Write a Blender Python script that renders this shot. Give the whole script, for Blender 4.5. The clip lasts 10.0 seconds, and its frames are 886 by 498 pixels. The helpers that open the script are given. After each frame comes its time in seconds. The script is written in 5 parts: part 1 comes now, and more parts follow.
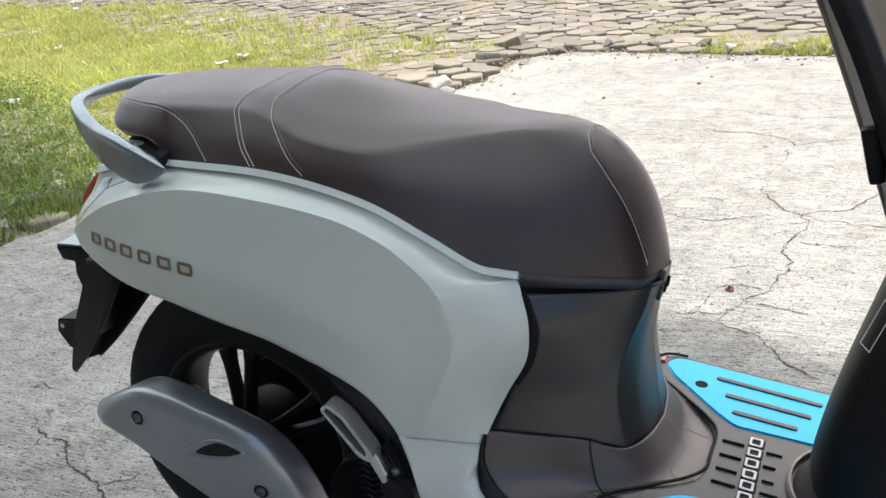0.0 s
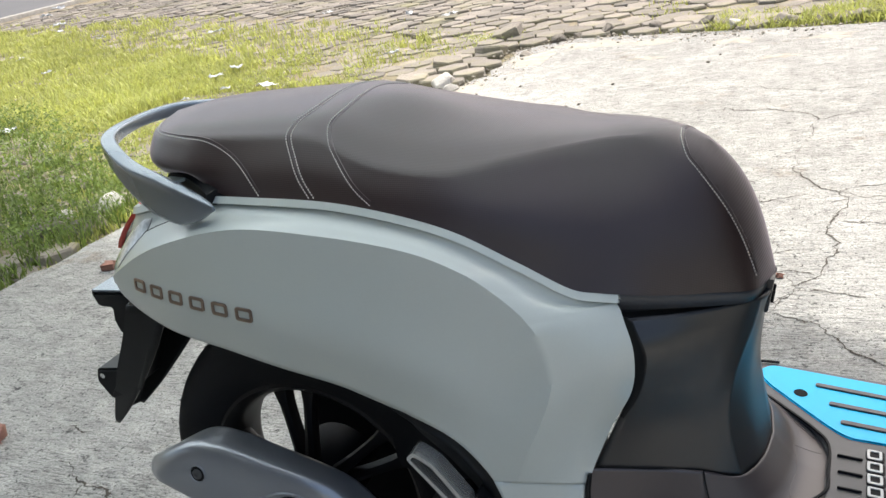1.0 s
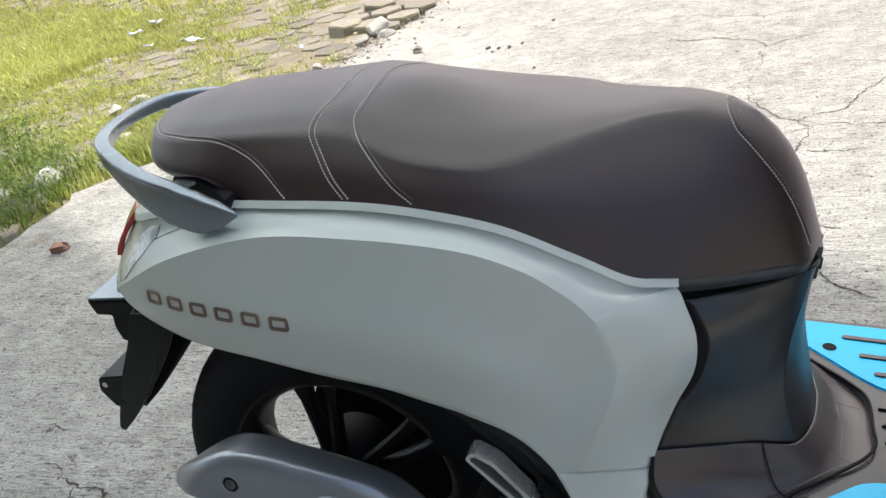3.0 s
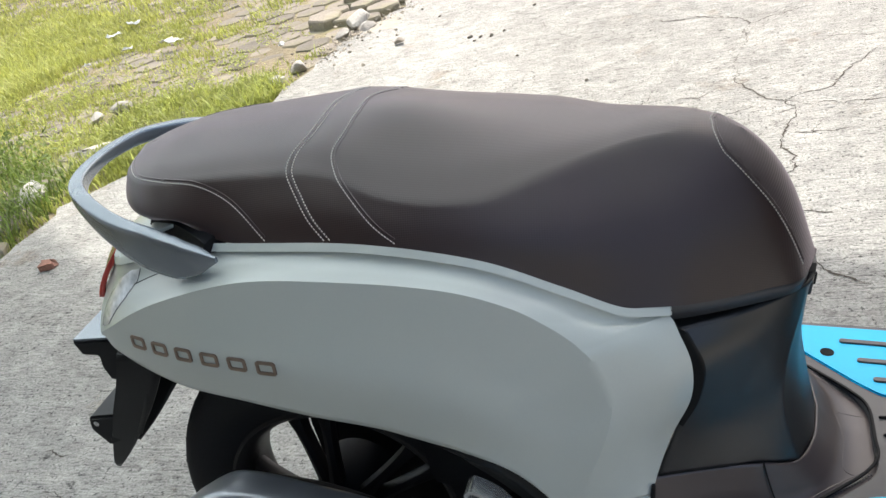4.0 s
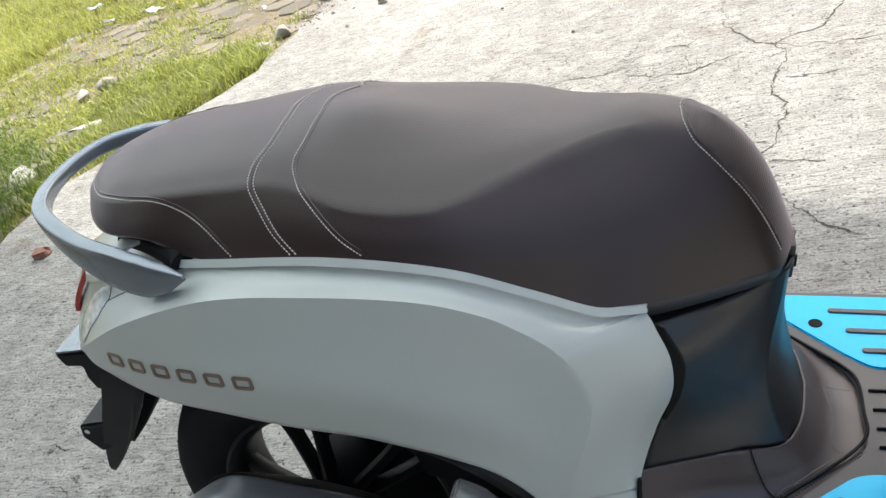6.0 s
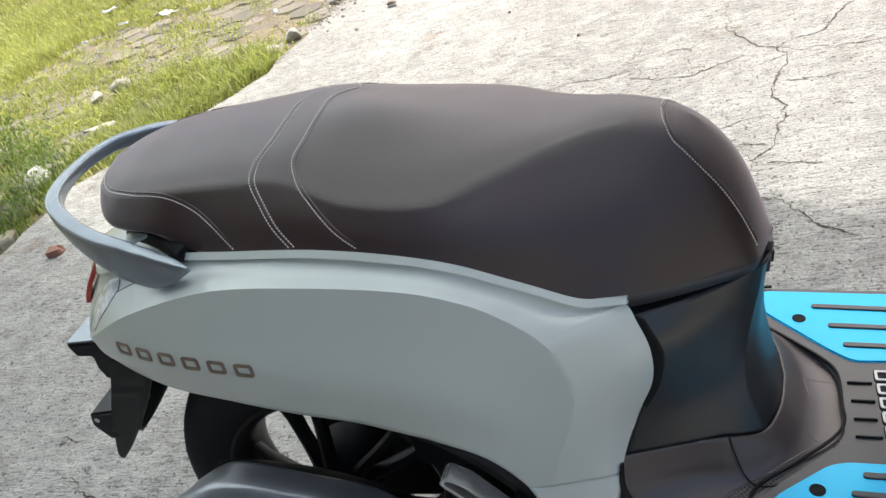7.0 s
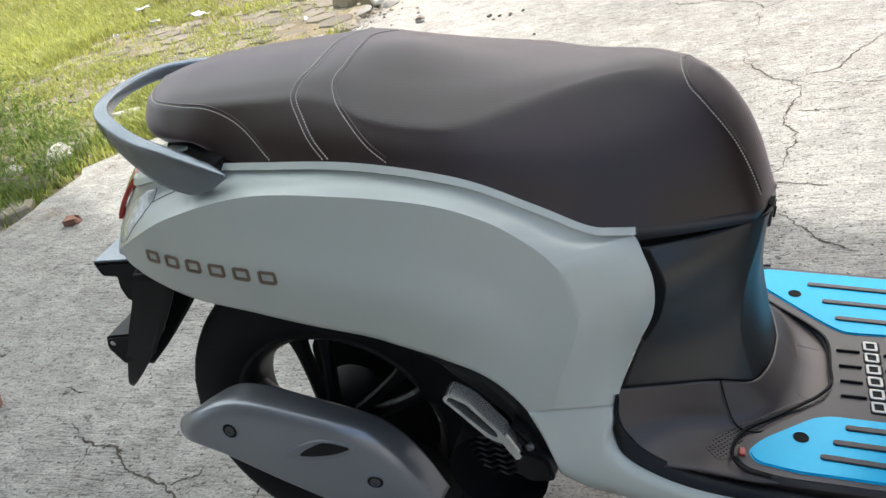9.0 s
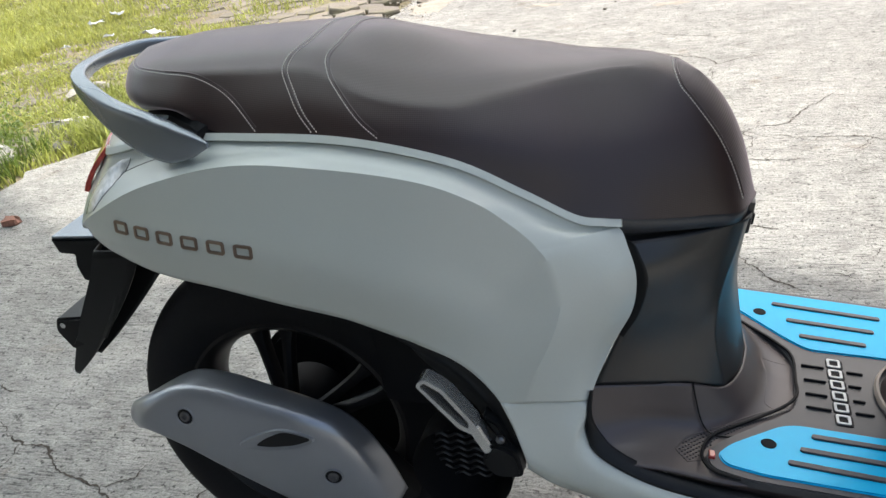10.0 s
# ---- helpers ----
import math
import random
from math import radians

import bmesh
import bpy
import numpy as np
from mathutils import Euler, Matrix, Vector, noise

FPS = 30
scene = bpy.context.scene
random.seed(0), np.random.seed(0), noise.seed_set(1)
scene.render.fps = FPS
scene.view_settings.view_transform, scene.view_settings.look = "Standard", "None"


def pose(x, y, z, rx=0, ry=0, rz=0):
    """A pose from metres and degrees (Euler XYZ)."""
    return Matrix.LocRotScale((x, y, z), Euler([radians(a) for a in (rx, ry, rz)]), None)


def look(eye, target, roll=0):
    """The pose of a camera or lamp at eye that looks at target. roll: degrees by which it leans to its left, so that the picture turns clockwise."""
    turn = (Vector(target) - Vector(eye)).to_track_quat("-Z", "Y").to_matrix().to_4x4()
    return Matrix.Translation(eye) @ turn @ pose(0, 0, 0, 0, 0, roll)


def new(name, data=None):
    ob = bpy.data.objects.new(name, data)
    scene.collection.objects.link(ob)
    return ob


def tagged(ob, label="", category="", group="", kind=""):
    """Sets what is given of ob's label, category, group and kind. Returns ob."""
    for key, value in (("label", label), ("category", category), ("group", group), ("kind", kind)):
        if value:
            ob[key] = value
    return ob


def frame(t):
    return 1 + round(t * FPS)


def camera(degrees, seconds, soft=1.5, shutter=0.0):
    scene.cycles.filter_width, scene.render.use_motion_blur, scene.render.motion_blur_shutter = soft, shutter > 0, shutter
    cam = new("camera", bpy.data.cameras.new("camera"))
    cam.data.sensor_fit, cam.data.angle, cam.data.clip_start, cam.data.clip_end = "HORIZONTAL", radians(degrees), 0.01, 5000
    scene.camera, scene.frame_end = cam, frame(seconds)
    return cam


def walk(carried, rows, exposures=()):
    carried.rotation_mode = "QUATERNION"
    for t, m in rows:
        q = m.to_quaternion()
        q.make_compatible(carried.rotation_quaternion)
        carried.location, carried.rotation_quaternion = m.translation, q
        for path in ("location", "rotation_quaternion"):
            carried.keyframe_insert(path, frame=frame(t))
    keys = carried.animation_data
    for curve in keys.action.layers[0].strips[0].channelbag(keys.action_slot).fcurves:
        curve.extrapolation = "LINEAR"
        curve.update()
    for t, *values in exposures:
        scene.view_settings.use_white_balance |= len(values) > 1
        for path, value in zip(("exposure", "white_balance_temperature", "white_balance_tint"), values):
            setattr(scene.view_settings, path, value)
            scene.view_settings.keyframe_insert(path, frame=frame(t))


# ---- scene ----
from mathutils.bvhtree import BVHTree

cam = camera(51.74, 10.0)
PATH = [
    (0, (0.1900, -0.9777, 1.0147), (-0.6448, 0.6878, 0.2871), -6.22),
    (0.5, (0.1356, -0.9468, 1.0343), (-0.6976, 0.7214, 0.3111), -8.58),
    (1, (0.0700, -0.9237, 1.0260), (-0.7616, 0.7381, 0.2867), -10.44),
    (1.5, (-0.0018, -0.8904, 1.0277), (-0.8136, 0.7668, 0.2565), -11.11),
    (2, (-0.0380, -0.9096, 1.0452), (-0.7714, 0.7580, 0.2200), -10.96),
    (3.5, (-0.0538, -0.8853, 1.1035), (-0.7355, 0.7572, 0.1885), -14.46),
    (4, (-0.0489, -0.8553, 1.1213), (-0.7309, 0.7770, 0.1885), -16.20),
    (4.5, (-0.0459, -0.8264, 1.1352), (-0.7335, 0.7867, 0.1733), -18.15),
    (5, (-0.0417, -0.7996, 1.1483), (-0.7315, 0.8031, 0.1707), -19.17),
    (5.5, (-0.0357, -0.7900, 1.1517), (-0.7367, 0.7841, 0.1364), -20.49),
    (6, (-0.0175, -0.7998, 1.1493), (-0.7224, 0.7657, 0.1234), -20.34),
    (7.5, (0.0329, -0.8550, 1.1612), (-0.7075, 0.7074, 0.1559), -20.31),
    (8, (0.0457, -0.8796, 1.1452), (-0.6978, 0.6851, 0.1457), -19.24),
    (8.5, (0.0386, -0.9129, 1.1233), (-0.6992, 0.6669, 0.1436), -17.11),
    (9, (0.0091, -0.9529, 1.0902), (-0.7160, 0.6563, 0.1497), -15.02),
    (9.5, (-0.0298, -0.9792, 1.0487), (-0.7115, 0.6808, 0.1656), -11.95),
    (10, (-0.0453, -0.9929, 1.0337), (-0.6330, 0.7077, 0.1604), -8.95),
]
walk(cam, [(t, look(eye, target, roll)) for t, eye, target, roll in PATH], [(0.0, 0.88), (1.5, 0.84), (3.5, 0.80), (5.0, 0.80), (6.0, 0.82), (8.5, 0.80), (10.0, 0.74)])

# ---- light ----
world = bpy.data.worlds.new("sky")
scene.world = world
world.use_nodes = True
wn = world.node_tree
sky = wn.nodes.new("ShaderNodeTexSky")
sky.sky_type = 'NISHITA'
sky.sun_disc = False
SUN_UP, SUN_TURN = radians(56), radians(8)
sky.sun_elevation, sky.sun_rotation = SUN_UP, SUN_TURN
sky.dust_density, sky.air_density = 6.0, 1.2
wn.links.new(sky.outputs[0], wn.nodes["Background"].inputs[0])
wn.nodes["Background"].inputs[1].default_value = 0.15
sun = new("sun", bpy.data.lights.new("sun", 'SUN'))
sun.data.energy, sun.data.angle, sun.data.color = 2.8, radians(2.0), (1.0, 0.96, 0.89)
SUN_DIR = Vector((math.sin(SUN_TURN) * math.cos(SUN_UP), math.cos(SUN_TURN) * math.cos(SUN_UP), math.sin(SUN_UP)))
sun.matrix_world = look(SUN_DIR * 20, (0, 0, 0))


# ---- materials ----
def material(name, color, rough=0.5, metal=0.0, vary=0.12, scale=6.0, fine=90.0, bump=0.05, depth=0.002, spec=0.5, coat=0.0, dirt=None, rand=0.0):
    """A surface with coarse and fine variation of colour and gloss, and a fine relief."""
    m = bpy.data.materials.new(name)
    m.use_nodes = True
    n, l = m.node_tree.nodes, m.node_tree.links
    b = n["Principled BSDF"]
    b.inputs["Metallic"].default_value = metal
    b.inputs["Specular IOR Level"].default_value = spec
    b.inputs["Coat Weight"].default_value = coat
    b.inputs["Coat Roughness"].default_value = 0.12
    tc = n.new("ShaderNodeTexCoord")
    big, small = n.new("ShaderNodeTexNoise"), n.new("ShaderNodeTexNoise")
    big.inputs["Scale"].default_value, small.inputs["Scale"].default_value = scale, fine
    big.inputs["Detail"].default_value, small.inputs["Detail"].default_value = 5, 4
    for t in (big, small):
        l.new(tc.outputs["Object"], t.inputs["Vector"])
    mix = n.new("ShaderNodeMath")
    mix.operation = 'MULTIPLY_ADD'
    mix.inputs[1].default_value = 0.55
    l.new(big.outputs["Fac"], mix.inputs[0])
    half = n.new("ShaderNodeMath")
    half.operation = 'MULTIPLY'
    half.inputs[1].default_value = 0.45
    l.new(small.outputs["Fac"], half.inputs[0])
    l.new(half.outputs[0], mix.inputs[2])
    ramp = n.new("ShaderNodeValToRGB")
    c = Vector(color)
    ramp.color_ramp.elements[0].position, ramp.color_ramp.elements[1].position = 0.3, 0.7
    ramp.color_ramp.elements[0].color = (*(c * (1 - vary)), 1)
    ramp.color_ramp.elements[1].color = (*[min(1, v) for v in (c * (1 + vary))], 1)
    l.new(mix.outputs[0], ramp.inputs["Fac"])
    last = ramp.outputs["Color"]
    if dirt:
        patch = n.new("ShaderNodeTexNoise")
        patch.inputs["Scale"].default_value, patch.inputs["Detail"].default_value = scale * 0.35, 7
        l.new(tc.outputs["Object"], patch.inputs["Vector"])
        pr = n.new("ShaderNodeValToRGB")
        pr.color_ramp.elements[0].position, pr.color_ramp.elements[1].position = 0.50, 0.72
        l.new(patch.outputs["Fac"], pr.inputs["Fac"])
        blend = n.new("ShaderNodeMixRGB")
        blend.inputs["Color2"].default_value = (*dirt, 1)
        l.new(pr.outputs["Color"], blend.inputs["Fac"])
        l.new(last, blend.inputs["Color1"])
        last = blend.outputs["Color"]
    if rand:
        info = n.new("ShaderNodeObjectInfo")
        geo = n.new("ShaderNodeNewGeometry")
        add = n.new("ShaderNodeMath")
        add.operation = 'ADD'
        l.new(info.outputs["Random"], add.inputs[0])
        l.new(geo.outputs["Random Per Island"], add.inputs[1])
        fr = n.new("ShaderNodeMath")
        fr.operation = 'FRACT'
        l.new(add.outputs[0], fr.inputs[0])
        rng = n.new("ShaderNodeMapRange")
        rng.inputs["To Min"].default_value, rng.inputs["To Max"].default_value = 1 - rand, 1 + rand
        l.new(fr.outputs[0], rng.inputs["Value"])
        hsv = n.new("ShaderNodeHueSaturation")
        l.new(rng.outputs[0], hsv.inputs["Value"])
        l.new(last, hsv.inputs["Color"])
        last = hsv.outputs["Color"]
    l.new(last, b.inputs["Base Color"])
    rr = n.new("ShaderNodeMapRange")
    rr.inputs["To Min"].default_value, rr.inputs["To Max"].default_value = max(0.02, rough - 0.08), min(1, rough + 0.08)
    l.new(mix.outputs[0], rr.inputs["Value"])
    l.new(rr.outputs[0], b.inputs["Roughness"])
    if bump:
        bp = n.new("ShaderNodeBump")
        bp.inputs["Strength"].default_value, bp.inputs["Distance"].default_value = bump, depth
        l.new(small.outputs["Fac"], bp.inputs["Height"])
        l.new(bp.outputs["Normal"], b.inputs["Normal"])
    return m


PAINT = material("satin_sage_paint", (0.582, 0.618, 0.570), 0.3, vary=0.02, scale=3, fine=400, bump=0.02, depth=0.0004, coat=0.35)
RAIL = material("blue_grey_paint", (0.27, 0.30, 0.33), 0.25, metal=0.65, vary=0.03, scale=4, fine=12, bump=0, coat=0.2)
SILVER = material("silver_cover_paint", (0.36, 0.375, 0.40), 0.33, metal=0.65, vary=0.05, scale=5, fine=14, bump=0)
STEEL = material("bright_metal", (0.72, 0.72, 0.70), 0.25, metal=0.85, vary=0.03, scale=6, fine=10, bump=0)
BLACK = material("black_satin_plastic", (0.013, 0.014, 0.0155), 0.38, spec=0.8, vary=0.1, scale=8, fine=700, bump=0.08, depth=0.0003)
MOULD = material("black_moulded_plastic", (0.006, 0.0066, 0.0072), 0.45, spec=0.32, vary=0.12, scale=8, fine=500, bump=0.1, depth=0.0003)
BOLT = material("dull_bolt_metal", (0.16, 0.16, 0.165), 0.35, metal=0.8, vary=0.1, scale=30, fine=200, bump=0)
INNER = material("black_inner_plastic", (0.008, 0.008, 0.009), 0.7, spec=0.25, vary=0.25, scale=10, fine=300, bump=0.15, depth=0.0006)
RUBBER = material("tyre_rubber", (0.010, 0.010, 0.011), 0.75, spec=0.3, vary=0.3, scale=14, fine=220, bump=0.25, depth=0.001)
RIM = material("dark_bronze_rim", (0.011, 0.0095, 0.0095), 0.45, spec=0.3, vary=0.1, scale=10, fine=300, bump=0.05, depth=0.0004)
BROWN = material("dark_brown_plastic", (0.060, 0.044, 0.045), 0.43, spec=0.85, vary=0.06, scale=7, fine=900, bump=0.12, depth=0.0003)
MAT = material("grey_rubber_mat", (0.042, 0.045, 0.052), 0.46, spec=0.65, vary=0.1, scale=9, fine=600, bump=0.1, depth=0.0004)
BLUE = material("blue_anodised_plate", (0.003, 0.45, 0.78), 0.24, spec=0.22, metal=0.12, vary=0.03, scale=5, fine=40, bump=0.0, depth=0.0003)
BRONZE = material("bronze_emblem", (0.30, 0.22, 0.17), 0.3, metal=0.7, vary=0.1, scale=30, fine=300, bump=0.02)
WHITE = material("white_print", (0.7, 0.7, 0.68), 0.4, vary=0.05)
RED = material("red_lamp_plastic", (0.5, 0.06, 0.045), 0.12, vary=0.1, scale=20, coat=0.6)
# strong colour mottling paints the glints of reflector facets behind the lens
CLEAR = material("clear_lamp_plastic", (0.80, 0.83, 0.81), 0.08, vary=0.45, scale=110, coat=0.8)
SHIELDTRIM = material("pale_brown_trim", (0.30, 0.25, 0.21), 0.5, vary=0.05)
THREAD = material("pale_thread", (0.68, 0.64, 0.58), 0.8, vary=0.1, bump=0)
BRICKRED = material("fired_brick", (0.29, 0.145, 0.105), 0.9, vary=0.35, scale=25, fine=150, bump=0.6, depth=0.004)
STONE = material("grey_paver", (0.20, 0.175, 0.145), 0.9, vary=0.38, scale=5, fine=60, bump=0.7, depth=0.006, dirt=(0.16, 0.15, 0.075), rand=0.3)
RUBBLE = material("pale_rubble", (0.40, 0.375, 0.34), 0.9, vary=0.3, scale=14, fine=90, bump=0.7, depth=0.006, rand=0.3)
PAPER = material("white_litter", (0.54, 0.55, 0.56), 0.6, vary=0.1, scale=20, bump=0.3)
SOIL = material("mossy_soil", (0.20, 0.165, 0.105), 0.95, vary=0.45, scale=2.2, fine=40, bump=0.9, depth=0.02, dirt=(0.22, 0.22, 0.08))
GRASS = material("grass_blades", (0.40, 0.42, 0.115), 0.55, vary=0.25, scale=0.9, fine=9, bump=0, rand=0.28)
TUFT = material("fresh_grass_blades", (0.33, 0.36, 0.095), 0.55, vary=0.3, scale=2.5, fine=9, bump=0, rand=0.35)
WEED = material("weed_leaves", (0.15, 0.21, 0.042), 0.5, vary=0.3, scale=1.5, fine=9, bump=0, rand=0.4)
CRACKED = material("crack_dirt", (0.06, 0.05, 0.04), 0.95, vary=0.5, scale=30, bump=0)
GRIT = material("loose_grit", (0.33, 0.29, 0.235), 0.9, vary=0.3, scale=14, fine=90, bump=0.5, rand=0.45)
SAND = material("washed_sand", (0.34, 0.31, 0.26), 0.95, vary=0.3, scale=18, fine=160, bump=0.6, depth=0.003)
DARK = material("dark_gap", (0.012, 0.011, 0.010), 0.95, vary=0.2, bump=0)
# tint of the unseen sheet sets the cool colour and strength of shaded light
SHEETING = material("translucent_sheet", (0.765, 0.82, 0.835), 0.5, vary=0.05, scale=2, bump=0)
PLASTER = material("pale_plaster", (0.30, 0.31, 0.31), 0.9, vary=0.12, scale=2, fine=60, bump=0.2)
WALLPAINT = material("dull_wall_paint", (0.13, 0.133, 0.133), 0.9, vary=0.12, scale=2, fine=60, bump=0.2)

for m, share in ((GRASS, 0.45), (TUFT, 0.45), (WEED, 0.45), (SHEETING, 0.97)):
    nt = m.node_tree
    b = nt.nodes["Principled BSDF"]
    tr, sh = nt.nodes.new("ShaderNodeBsdfTranslucent"), nt.nodes.new("ShaderNodeMixShader")
    sh.inputs[0].default_value = share
    nt.links.new(b.inputs["Base Color"].links[0].from_socket, tr.inputs["Color"])
    nt.links.new(b.outputs[0], sh.inputs[1])
    nt.links.new(tr.outputs[0], sh.inputs[2])
    nt.links.new(sh.outputs[0], nt.nodes["Material Output"].inputs["Surface"])


def seat_material(name, color, pitch, ribs=False):
    """Embossed synthetic leather: a fine diamond grain, or fine cross ribs, laid in metres along the surface."""
    m = material(name, color, 0.60 if ribs else 0.43, vary=0.06, scale=5, fine=500, bump=0, spec=0.75)
    m.node_tree.nodes["Principled BSDF"].inputs["Sheen Weight"].default_value = 0.6
    m.node_tree.nodes["Principled BSDF"].inputs["Sheen Roughness"].default_value = 0.35
    m.node_tree.nodes["Principled BSDF"].inputs["Sheen Tint"].default_value = (1.0, 0.82, 0.87, 1)
    n, l = m.node_tree.nodes, m.node_tree.links
    tc, sep, side = n.new("ShaderNodeTexCoord"), n.new("ShaderNodeSeparateXYZ"), n.new("ShaderNodeMath")
    l.new(tc.outputs["Object"], sep.inputs[0])
    side.operation = 'ABSOLUTE'
    l.new(sep.outputs["Y"], side.inputs[0])
    place = n.new("ShaderNodeCombineXYZ")
    for k, s in zip("XYZ", (sep.outputs["X"], side.outputs[0], sep.outputs["Z"])):
        l.new(s, place.inputs[k])
    dirs = ((0.8, -0.6, 0.6), (0.8, 0.6, -0.6)) if not ribs else ((0.55, 0.0, -0.83), (0.55, 0.0, -0.83))
    sines = []
    for v in dirs:
        s, q = n.new("ShaderNodeVectorMath"), n.new("ShaderNodeMath")
        s.operation, q.operation = 'DOT_PRODUCT', 'SINE'
        s.inputs[1].default_value = [k * 2 * math.pi / pitch for k in v]
        l.new(place.outputs[0], s.inputs[0])
        l.new(s.outputs["Value"], q.inputs[0])
        sines.append(q)
    mul = n.new("ShaderNodeMath")
    mul.operation = 'MULTIPLY' if not ribs else 'MAXIMUM'
    l.new(sines[0].outputs[0], mul.inputs[0])
    l.new(sines[1].outputs[0], mul.inputs[1])
    bp = n.new("ShaderNodeBump")
    bp.inputs["Strength"].default_value, bp.inputs["Distance"].default_value = 0.13 if not ribs else 0.22, 0.0004
    l.new(mul.outputs[0], bp.inputs["Height"])
    l.new(bp.outputs["Normal"], n["Principled BSDF"].inputs["Normal"])
    return m


SEAT = seat_material("brown_seat_leather", (0.026, 0.0118, 0.0098), 0.0036)
# ribbed nose leather; base colour raised to stand in for sky light on it
SEATNOSE = seat_material("brown_ribbed_leather", (0.050, 0.036, 0.034), 0.0030, True)


def concrete_material():
    """Worn broom-finished concrete: short rough strokes, blotches, peeled patches and pits."""
    m = material("broomed_concrete", (0.412, 0.402, 0.374), 0.9, vary=0.14, scale=1.3, fine=26, bump=0, spec=0.3)
    n, l = m.node_tree.nodes, m.node_tree.links
    tc = n.new("ShaderNodeTexCoord")

    def cloud(scale, detail, rough, vector=None):
        t = n.new("ShaderNodeTexNoise")
        t.inputs["Scale"].default_value, t.inputs["Detail"].default_value, t.inputs["Roughness"].default_value = scale, detail, rough
        l.new(vector or tc.outputs["Object"], t.inputs["Vector"])
        return t

    def steps(source, lo, hi, a, b):
        t = n.new("ShaderNodeMapRange")
        for k, v in zip(("From Min", "From Max", "To Min", "To Max"), (lo, hi, a, b)):
            t.inputs[k].default_value = v
        l.new(source, t.inputs["Value"])
        return t.outputs[0]

    def calc(op, a, b):
        t = n.new("ShaderNodeMath")
        t.operation = op
        for k, v in enumerate((a, b)):
            if isinstance(v, float):
                t.inputs[k].default_value = v
            else:
                l.new(v, t.inputs[k])
        return t.outputs[0]

    def strokes(turn, sx, sy, warp):
        mp = n.new("ShaderNodeMapping")
        mp.inputs["Rotation"].default_value = (0, 0, radians(turn))
        mp.inputs["Scale"].default_value = (sx, sy, 20)
        l.new(tc.outputs["Object"], mp.inputs["Vector"])
        bend = cloud(3.0, 3, 0.6)
        scl = n.new("ShaderNodeVectorMath")
        scl.operation = 'SCALE'
        scl.inputs["Scale"].default_value = warp
        l.new(bend.outputs["Color"], scl.inputs[0])
        add = n.new("ShaderNodeVectorMath")
        add.operation = 'ADD'
        l.new(mp.outputs[0], add.inputs[0])
        l.new(scl.outputs[0], add.inputs[1])
        return cloud(1.0, 5, 0.62, add.outputs[0]).outputs["Fac"]

    along, across = strokes(23, 30, 190, 5.0), strokes(-36, 30, 170, 5.0)
    which = steps(cloud(1.1, 2, 0.5).outputs["Fac"], 0.53, 0.63, 0.0, 1.0)
    mixs = n.new("ShaderNodeMix")
    l.new(which, mixs.inputs[0])
    l.new(along, mixs.inputs[2])
    l.new(across, mixs.inputs[3])
    stroke = mixs.outputs[0]
    pits = cloud(75, 6, 0.7).outputs["Fac"]
    worn = steps(cloud(2.6, 6, 0.65).outputs["Fac"], 0.38, 0.60, 0.0, 1.0)
    grooves = steps(stroke, 0.405, 0.435, 0.0, 1.0)
    grooves = calc('MAXIMUM', grooves, calc('MULTIPLY', worn, 0.55))
    dashes = steps(strokes(14, 16, 95, 6.0), 0.33, 0.38, 0.0, 1.0)
    grain = steps(cloud(150, 5, 0.8).outputs["Fac"], 0.36, 0.60, 0.60, 1.13)
    streak = steps(strokes(20, 15, 40, 6.0), 0.36, 0.62, 0.84, 1.06)
    stain = steps(cloud(0.8, 6, 0.65).outputs["Fac"], 0.36, 0.62, 0.84, 1.05)
    specks = steps(pits, 0.375, 0.42, 0.0, 1.0)
    peel = steps(cloud(3.4, 9, 0.72).outputs["Fac"], 0.59, 0.66, 0.0, 1.0)
    dents = steps(cloud(22, 7, 0.72).outputs["Fac"], 0.345, 0.38, 0.36, 1.0)
    blot = steps(cloud(9.0, 8, 0.7).outputs["Fac"], 0.32, 0.60, 0.78, 1.06)
    tone = calc('MULTIPLY', calc('MULTIPLY', streak, calc('MULTIPLY', grain, stain)), calc('MULTIPLY', calc('MULTIPLY', steps(dashes, 0.0, 1.0, 0.62, 1.0), dents), calc('MULTIPLY', calc('MULTIPLY', steps(grooves, 0.0, 1.0, 0.36, 1.0), steps(specks, 0.0, 1.0, 0.30, 1.0)), blot)))
    height = calc('ADD', calc('MULTIPLY', stroke, 0.7), calc('ADD', calc('MULTIPLY', pits, 0.6), calc('MULTIPLY', peel, -0.12)))
    bp = n.new("ShaderNodeBump")
    bp.inputs["Strength"].default_value, bp.inputs["Distance"].default_value = 0.9, 0.010
    l.new(height, bp.inputs["Height"])
    b = n["Principled BSDF"]
    l.new(bp.outputs["Normal"], b.inputs["Normal"])
    old = n.new("ShaderNodeMixRGB")
    old.inputs["Color2"].default_value = (0.30, 0.255, 0.205, 1)
    l.new(calc('MULTIPLY', peel, 0.65), old.inputs["Fac"])
    l.new(b.inputs["Base Color"].links[0].from_socket, old.inputs["Color1"])
    mulc = n.new("ShaderNodeVectorMath")
    mulc.operation = 'SCALE'
    l.new(old.outputs[0], mulc.inputs[0])
    l.new(tone, mulc.inputs["Scale"])
    l.new(mulc.outputs[0], b.inputs["Base Color"])
    return m


CONCRETE = concrete_material()


